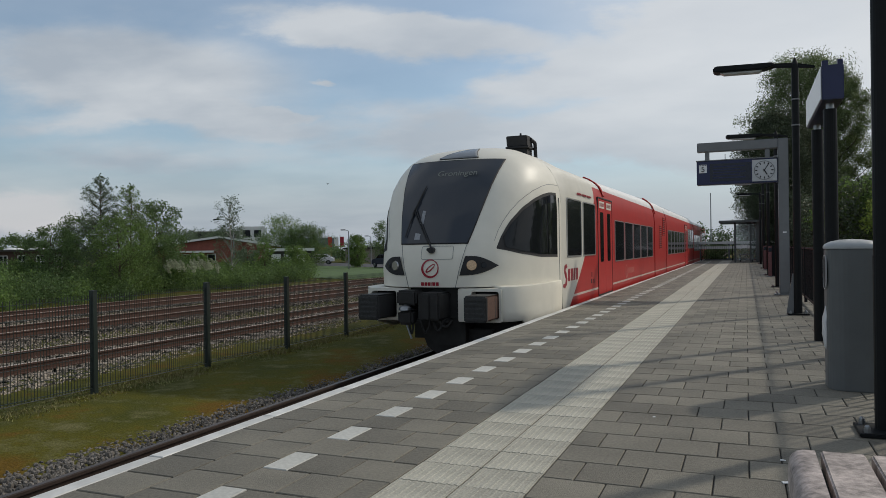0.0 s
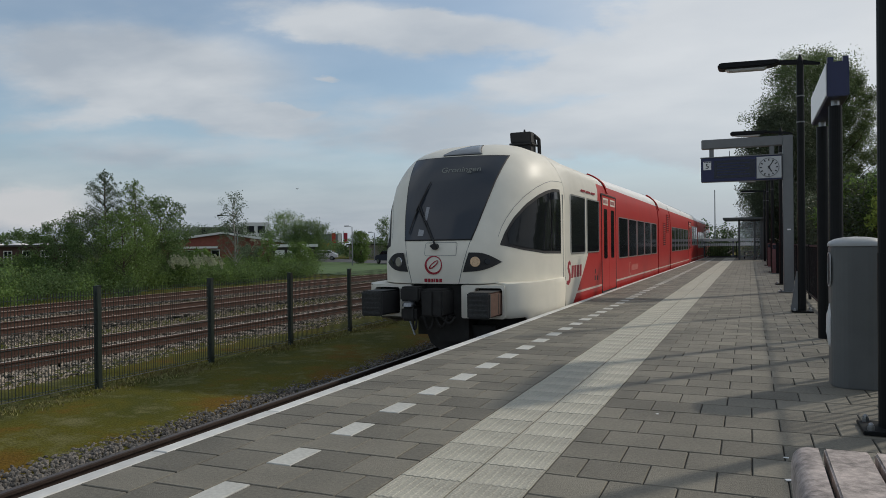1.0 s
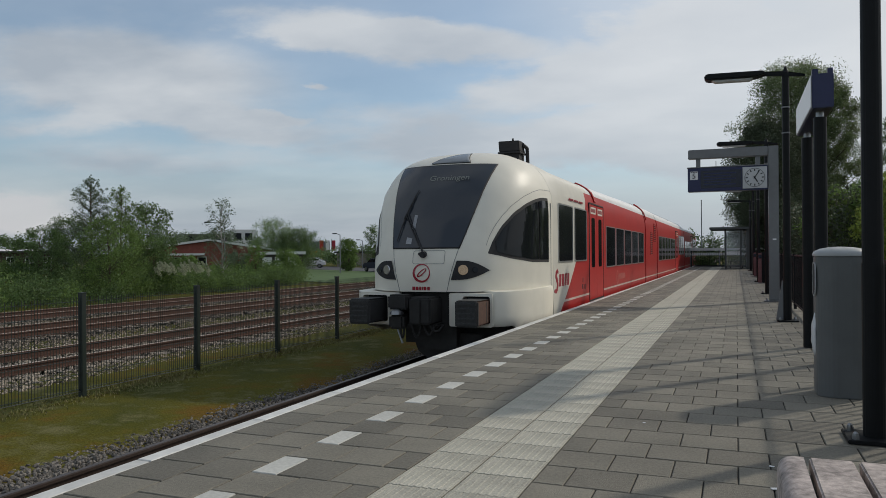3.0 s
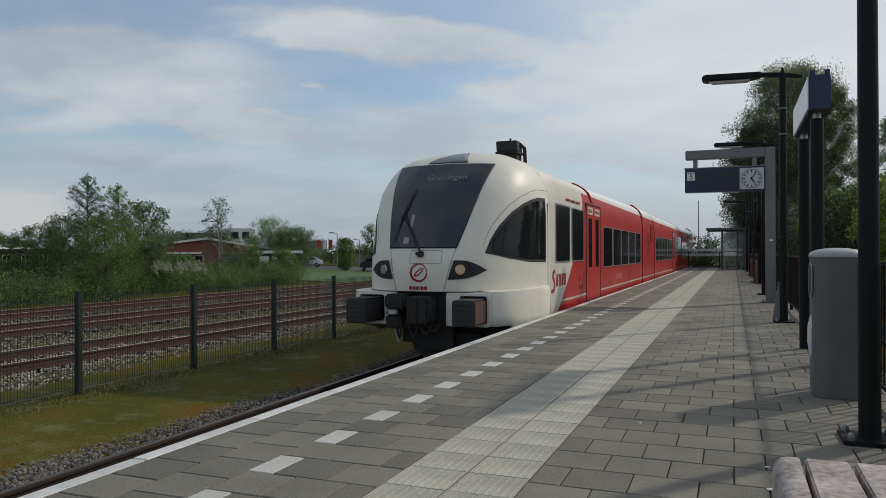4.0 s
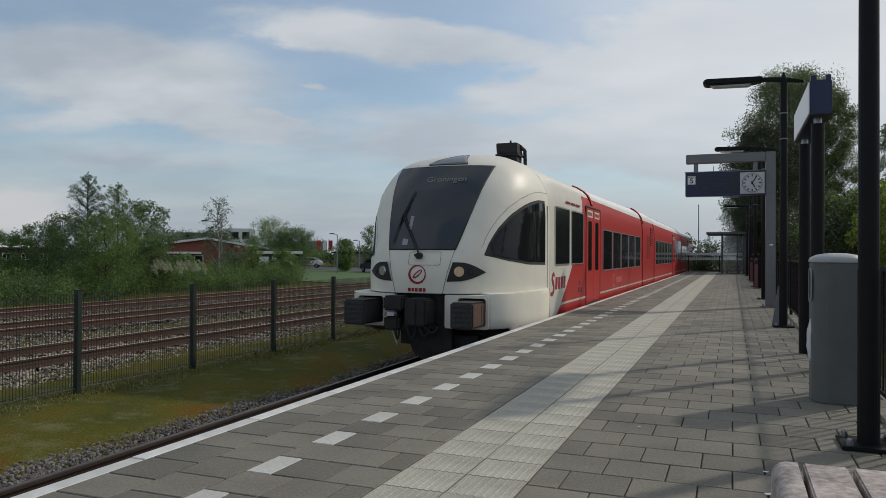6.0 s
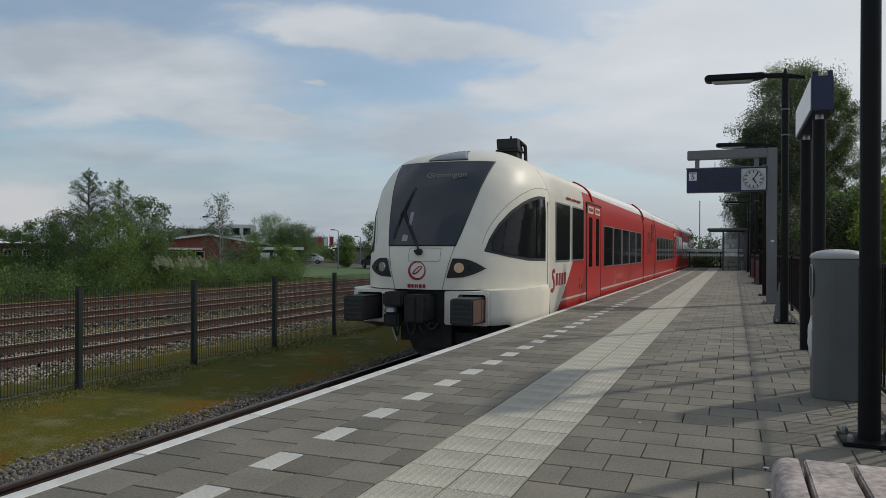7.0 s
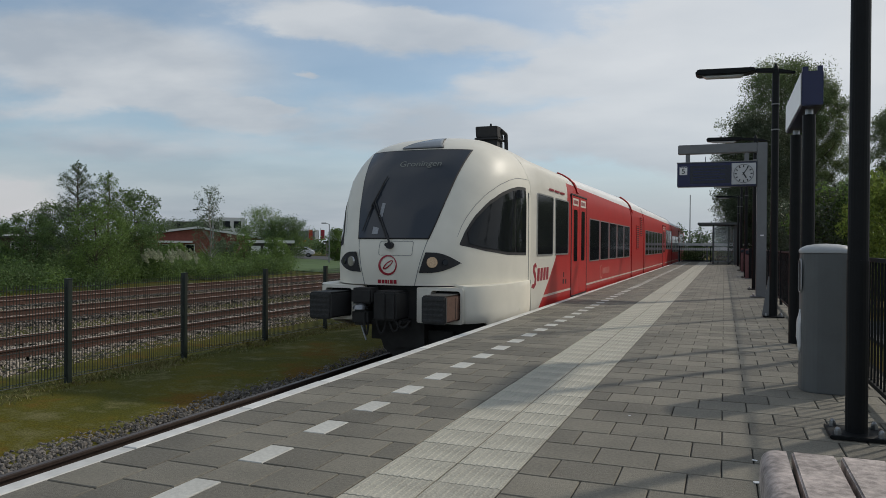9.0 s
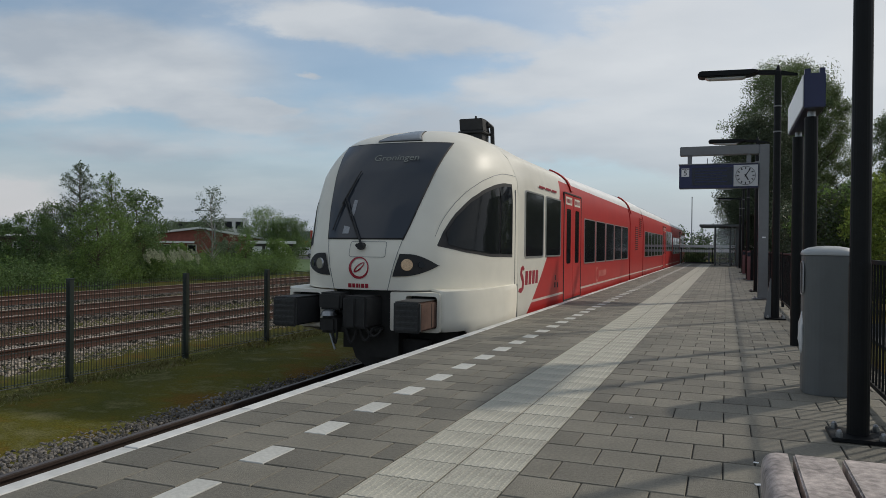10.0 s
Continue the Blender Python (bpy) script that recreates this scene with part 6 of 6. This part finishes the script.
def shops():
    x0, y0 = at_view(-0.628, 150)
    t = thing("warehouse", "gray clad warehouse with red flags", "warehouse", at=(x0, y0, GZ), rz=31)
    part("wall", box(-8, 5, 0, 20, 0, 5.0), M["far_gray"], t, "gray cladding")
    part("shopfront", box(-7, 3.5, -0.3, -0.003, 0, 2.6), M["brick_far"], t, "orange-red shopfront")
    part("sign_board", box(-2, 2.0, -0.5, -0.303, 1.6, 2.8), M["yellow"], t, "orange sign board")
    part("kiosk", box(-1.2, 1.2, -1.6, -0.6, 0, 1.8), M["yellow"], t, "orange kiosk")
    for x, m_ in ((2.6, "red"), (4.0, "render_w"), (5.4, "dkred")):
        part("banner", box(x, x + 0.9, -1.2, -1.1, 2.8, 5.2), M[m_], t, "upright banner")
        part("mast", cyl((x, -1.15, 0), (x, -1.15, 5.6), 0.06, n=8), M["galv"], t)
    x1, y1 = at_view(-0.50, 105)
    h = thing("house", "low dark house with doors and flat roof", "house", at=(x1, y1, GZ), rz=27)
    part("wall", box(-7, 7, 0, 7, 0, 2.15), M["sleeper"], h, "gray-brown wall")
    part("roof", box(-7.4, 7.4, -0.4, 7.4, 2.15, 2.4), M["far_dark"], h, "dark roof")
    for x in (-5.5, -1.5, 2.6, 5.2):
        part("door", box(x, x + 1.1, -0.06, -0.003, 0.1, 2.0), M["far_dark"], h)


shops()


def ground_strip(name, label, pts, z, material):
    bm = bmesh.new()
    lo = [bm.verts.new((x, y, z - 0.06)) for x, y in pts]
    hi = [bm.verts.new((x, y, z)) for x, y in pts]
    bm.faces.new(hi)
    for i in range(len(pts)):
        bm.faces.new((lo[i], lo[(i + 1) % len(pts)], hi[(i + 1) % len(pts)], hi[i]))
    bmesh.ops.recalc_face_normals(bm, faces=bm.faces[:])
    tagged(part(name, bm, material), label, "road", kind="structure")


ground_strip("road", "gray asphalt road beyond the sidings", [(-25, 66), (-24, 75), (-80, 118), (-84, 108)], GZ + 0.05, M["asphalt"])
ground_strip("lawn", "bright green mown lawn beside the road", [(-22, 44), (-20, 64), (-25, 66), (-84, 108), (-70, 80), (-34, 50)], GZ + 0.03, M["lawn"])
ground_strip("car_park", "asphalt car park behind the platform", [(6, 8), (30, 8), (30, 40), (6, 22)], GZ + 0.05, M["asphalt"])


def car(x, y, rz, m_, label):
    t = thing("car", label, "car", "parked cars", (x, y, GZ + 0.05), rz)
    side = [(-2.1, 0.35), (-2.12, 0.72), (-1.9, 0.92), (-1.25, 0.98), (-0.55, 1.42), (0.9, 1.45), (1.75, 1.0), (2.05, 0.9), (2.1, 0.4)]
    body = prism(side, "y", -0.85, 0.85)
    for v in body.verts:
        if v.co.z > 1.0:
            v.co.y *= 0.82
    bmesh.ops.bevel(body, geom=body.edges[:], offset=0.06, segments=2, affect="EDGES", clamp_overlap=True)
    b = sharpen(part("body", body, m_, t), 40)
    for s in (-1, 1):
        part("window", prism([(-1.0, 1.0), (-0.5, 1.34), (0.15, 1.37), (0.15, 1.0)], "y", s * 0.845, s * 0.72), M["glass"], b, "dark side glass")
        part("window", prism([(0.22, 1.0), (0.22, 1.37), (0.85, 1.36), (1.5, 1.02)], "y", s * 0.845, s * 0.72), M["glass"], b, "dark side glass")
        part("headlight", box(-2.125, -2.0, s * 0.62 - 0.16, s * 0.62 + 0.16, 0.66, 0.80, 0.02), M["lens"], b)
    part("windscreen", prism([(-1.22, 1.01), (-0.60, 1.41), (-0.64, 1.43), (-1.27, 1.03)], "y", -0.64, 0.64), M["glass"], b)
    part("rear_window", prism([(1.68, 1.05), (0.98, 1.43), (1.0, 1.46), (1.72, 1.07)], "y", -0.64, 0.64), M["glass"], b)
    for wx in (-1.3, 1.3):
        for s in (-1, 1):
            w = part("wheel", cyl((wx, s * 0.70, 0.31), (wx, s * 0.875, 0.31), 0.31, n=20), M["rubber"], t, "black tyre")
            part("rim", cyl((wx, s * 0.876, 0.31), (wx, s * 0.885, 0.31), 0.2, n=14), M["galv"], w)
    part("plate", box(-2.135, -2.12, -0.26, 0.26, 0.45, 0.56), M["yellow"], b)
    return t


car(-53.2, 90, 25, M["car_white"], "white hatchback parked beyond the road")
car(-33.4, 72, -35, M["car_dark"], "dark blue car parked beside the road")
car(11.0, 15.5, 80, M["car_red"], "dark red car parked behind the platform")


def street_lamp(x, y, h, arm, label):
    t = thing("street_lamp", label, "street lamp", "street lamps", (x, y, GZ))
    part("pole", cyl((0, 0, 0), (0, 0, h), 0.07, 0.045, 10), M["galv"], t, "galvanised pole")
    if not arm:
        part("cap", cyl((0, 0, h), (0, 0, h + 0.1), 0.07, 0.03, 10), M["black_steel"], t)
        return
    a = cyl((0, 0, h), (-arm, -0.2, h + 0.12), 0.03, n=8)
    part("arm", a, M["galv"], t)
    part("lantern", box(-arm - 0.5, -arm + 0.05, -0.3, -0.1, h + 0.07, h + 0.17, 0.03), M["black_steel"], t)


_x, _y = at_view(-0.790, 46)
street_lamp(_x, _y, 4.4, 1.2, "slim street lamp with curved arm")
_x, _y = at_view(-0.571, 67)
street_lamp(_x, _y, 4.0, 0.3, "short street lamp beside the road")
_x, _y = at_view(-0.532, 85)
street_lamp(_x, _y, 3.7, 0.3, "slim gray street lamp before the dark house")
for _s, _d, _h, _r, _lm, _lab in ((-0.557, 74, 3.6, 1.2, "leaf_a", "small round green street tree beside the road"), (-0.510, 97, 6.0, 2.0, "leaf_b", "dark green tree behind the low house")):
    _x, _y = at_view(_s, _d)
    tree(_x, _y, GZ, _h, _r, "oval", _lm, _lab, int(_d * 7), 110, 90, 0.085, "bark", 0.06)
street_lamp(-0.36, 80, 7.2, 0, "tall slim street lamp behind the platform end")


def far_barrier():
    t = thing("barrier", "pale horizontal barrier beyond the platform end", "barrier", at=(0, 55, 0))
    part("plank", box(-4, 6, 0, 0.05, 1.12, 1.29), M["render_w"], t, "pale plank")
    part("plank", box(-4, 6, 0, 0.05, 0.78, 0.96), M["render_w"], t, "pale plank")
    for i in range(6):
        part("post", box(-3.9 + i * 1.9, -3.8 + i * 1.9, 0.06, 0.14, GZ - 0.02, 1.28), M["gray_steel"], t)


far_barrier()


def bird():
    t = thing("bird", "small dark bird gliding over the trees", "bird", at=(-25.0, 53.0, 6.0))
    bm = bmesh.new()
    bmesh.ops.create_uvsphere(bm, u_segments=12, v_segments=8, radius=1, matrix=Matrix.Diagonal((0.09, 0.03, 0.03, 1)))
    part("body", bm, M["far_dark"], t, smooth=True)
    part("tail", prism([(0.07, -0.012), (0.14, -0.03), (0.14, 0.03), (0.07, 0.012)], "z", -0.006, 0.006), M["far_dark"], t)
    for s in (-1, 1):
        bm = prism([(-0.05, 0), (-0.01, s * 0.09), (0.03, s * 0.17), (0.04, s * 0.09), (0.04, 0)], "z", -0.006, 0.006)
        part("wing", bm, M["far_dark"], t, m=pose(0, 0, 0.02, s * 22))
    return t


BIRD = bird()


# ---- paving ----
def slab_mesh(name, w, l, material, rise=0.0, ribs=0, n=0):
    """A paver with its top at 0, small bevels; ribs run lengthwise."""
    b, t = (0.0015 if ribs else 0.004), 0.034
    x, y = w / 2 - 0.0032, l / 2 - (0.003 if ribs else 0.0046)
    vs = [(-x, -y, -t), (x, -y, -t), (x, y, -t), (-x, y, -t), (-x, -y, -b), (x, -y, -b), (x, y, -b), (-x, y, -b),
          (-x + b, -y + b, rise), (x - b, -y + b, rise), (x - b, y - b, rise), (-x + b, y - b, rise)]
    fs = [(8, 9, 10, 11)]
    for i in range(4):
        j = (i + 1) % 4
        fs += [(i, j, 4 + j, 4 + i), (4 + i, 4 + j, 8 + j, 8 + i)]
    for r in range(ribs):
        c = -x + (r + 0.5) * 2 * x / ribs
        k = len(vs)
        q = 0.0085
        vs += [(c - q, -y + 0.0005, rise), (c + q, -y + 0.0005, rise), (c + q, y - 0.0005, rise), (c - q, y - 0.0005, rise),
               (c - q * 0.55, -y + 0.003, rise + 0.0026), (c + q * 0.55, -y + 0.003, rise + 0.0026), (c + q * 0.55, y - 0.003, rise + 0.0026), (c - q * 0.55, y - 0.003, rise + 0.0026)]
        fs += [(k + 4, k + 5, k + 6, k + 7)] + [(k + i, k + (i + 1) % 4, k + 4 + (i + 1) % 4, k + 4 + i) for i in range(4)]
    return vs, fs


class Layer:
    """Pavers of one kind: the near ones are objects, the rest one mesh."""

    def __init__(self, name, far_name, material, far_material, near, limit=290, ribs=0):
        self.name, self.far_name, self.m, self.fm, self.near, self.limit, self.ribs = name, far_name, material, far_material, near, limit, ribs
        self.meshes, self.vs, self.fs, self.count = {}, [], [], 0
        self.rng = random.Random(len(name) * 7)

    def lay(self, x, y, w, l):
        dz, ax, ay = self.rng.uniform(-0.0016, 0.0) - (0.002 if self.ribs else 0.0), self.rng.uniform(-0.2, 0.2), self.rng.uniform(-0.2, 0.2)
        w, l = round(w, 3), round(l, 3)
        if y < self.near and self.count < self.limit and y > 1.2:
            if (w, l) not in self.meshes:
                self.meshes[(w, l)] = pydata(self.name, *slab_mesh(self.name, w, l, self.m, ribs=self.ribs), self.m)
            part(self.name, self.meshes[(w, l)], self.m, PLATFORM, m=pose(x, y, dz, ax, ay))
            self.count += 1
        else:
            vs, fs = slab_mesh(self.name, w, l, self.m, ribs=self.ribs if y < 20 else 0)
            k = len(self.vs)
            ta, tb = radians(ax), radians(ay)
            self.vs += [(x + a, y + b, c + dz + b * ta - a * tb) for a, b, c in vs]
            self.fs += [tuple(i + k for i in f) for f in fs]

    def close(self):
        if self.vs:
            ob = part(self.far_name, pydata(self.far_name, self.vs, self.fs, self.fm), self.fm, PLATFORM)
            tagged(ob, kind="stuff")


def paving():
    Y0, Y1 = -7.8, 53.0
    coping = Layer("coping_stone", "coping", M["coping"], M["coping"], 60, 70)
    y = -8.0
    while y < 60:
        coping.lay(0.05, y + 0.5, 0.10, 1.0)
        y += 1.0
    coping.close()
    side = Layer("paver", "paving", M["tile"], M["tile_j"], 9.5, 140)
    for x0, x1, off in ((0.103, 0.400, 0.05), (0.400, 0.700, 0.19)):
        y = Y0 + off
        while y < Y1:
            side.lay((x0 + x1) / 2, y + 0.15, x1 - x0, 0.30)
            y += 0.30
    k = 0
    y = Y0 + 0.03
    white = Layer("marker_tile", "marker_tiles", M["white_tile"], M["white_tile"], 60, 100)
    while y < Y1:
        if k % 2 == 0:
            white.lay(0.776, y + 0.15, 0.148, 0.30)
            runs = (0.850, 1.140, 1.417)
        else:
            runs = (0.700, 0.990, 1.280, 1.417)
        for a, b in zip(runs, runs[1:]):
            side.lay((a + b) / 2, y + 0.15, b - a, 0.30)
        y += 0.30
        k += 1
    side.close(), white.close()
    guide = Layer("guide_tile", "guide_paving", M["guide"], M["guide_j"], 40, 240, ribs=8)
    for x in (1.574, 1.888):
        y = Y0 + 0.1
        while y < Y1:
            guide.lay(x, y + 0.15, 0.312, 0.298)
            y += 0.30
    guide.close()
    main = Layer("paver", "paving", M["tile"], M["tile_j"], 6.3, 150)
    y = Y0 + 0.05
    r = 0
    while y < Y1:
        x = 2.045
        first = 0.15 if r % 2 else 0.30
        while x < 4.2:
            w = first if x < 2.1 else 0.30
            w = min(w, 4.2 - x)
            if w > 0.05:
                main.lay(x + w / 2, y + ROW / 2, w, ROW)
            x += w
        y += ROW
        r += 1
    main.close()


ROW = 0.30
M["coping"] = mat("white_painted_coping", (0.6272, 0.6216, 0.5936), 0.6, var=0.3, scale=9, bump=0.1, random_=0.2)
M["guide_j"] = mat("guide_tile_far", (0.4464, 0.4258, 0.3555), 0.8, var=0.45, scale=85, big=2.5, bump=0.5, bscale=150)
paving()


def scrap(x, y, w, l, rz):
    t = thing("litter_scrap", "small white scrap of paper on the paving", "litter", "", (x, y, 0.0), rz)
    part("scrap", box(-w, w, -l, l, 0.0, 0.003), M["sign_white"], t)


scrap(3.10, 3.63, 0.018, 0.012, 20)
scrap(3.10, 4.0, 0.012, 0.008, -15)
scrap(2.40, 4.75, 0.008, 0.006, 40)


# ---- what moves ----
def motions():
    way = [(0, 0.83), (3, 0.83), (5, 0.82), (5.5, 0.80), (6.3, 0.78), (7, 0.74), (7.5, 0.66), (8, 0.51), (8.5, 0.31), (9, 0.0), (9.5, -0.41), (10, -0.95)]
    walk(TRAIN, [(t, pose(XC, 9.7 + d, RAIL)) for t, d in way])
    flight = [(0, -28.06, 51.09, 6.4), (1, -30.38, 49.68, 5.68), (1.5, -31.34, 49.07, 5.16), (2, -32.18, 48.5, 4.82), (2.5, -32.98, 47.93, 4.54), (3, -33.7, 47.41, 4.21), (3.6, -34.4, 46.95, 3.1), (4.2, -34.7, 46.8, 1.8), (10, -34.7, 46.8, 1.8)]
    walk(BIRD, [(t, pose(x, y, z, 0, 0, -32)) for t, x, y, z in flight])
    for w in WHEELS:
        y = w.location.y
        walk(w, [(t, pose(0, y, 0.43, math.degrees((0.83 - d) / 0.43))) for t, d in way])


motions()
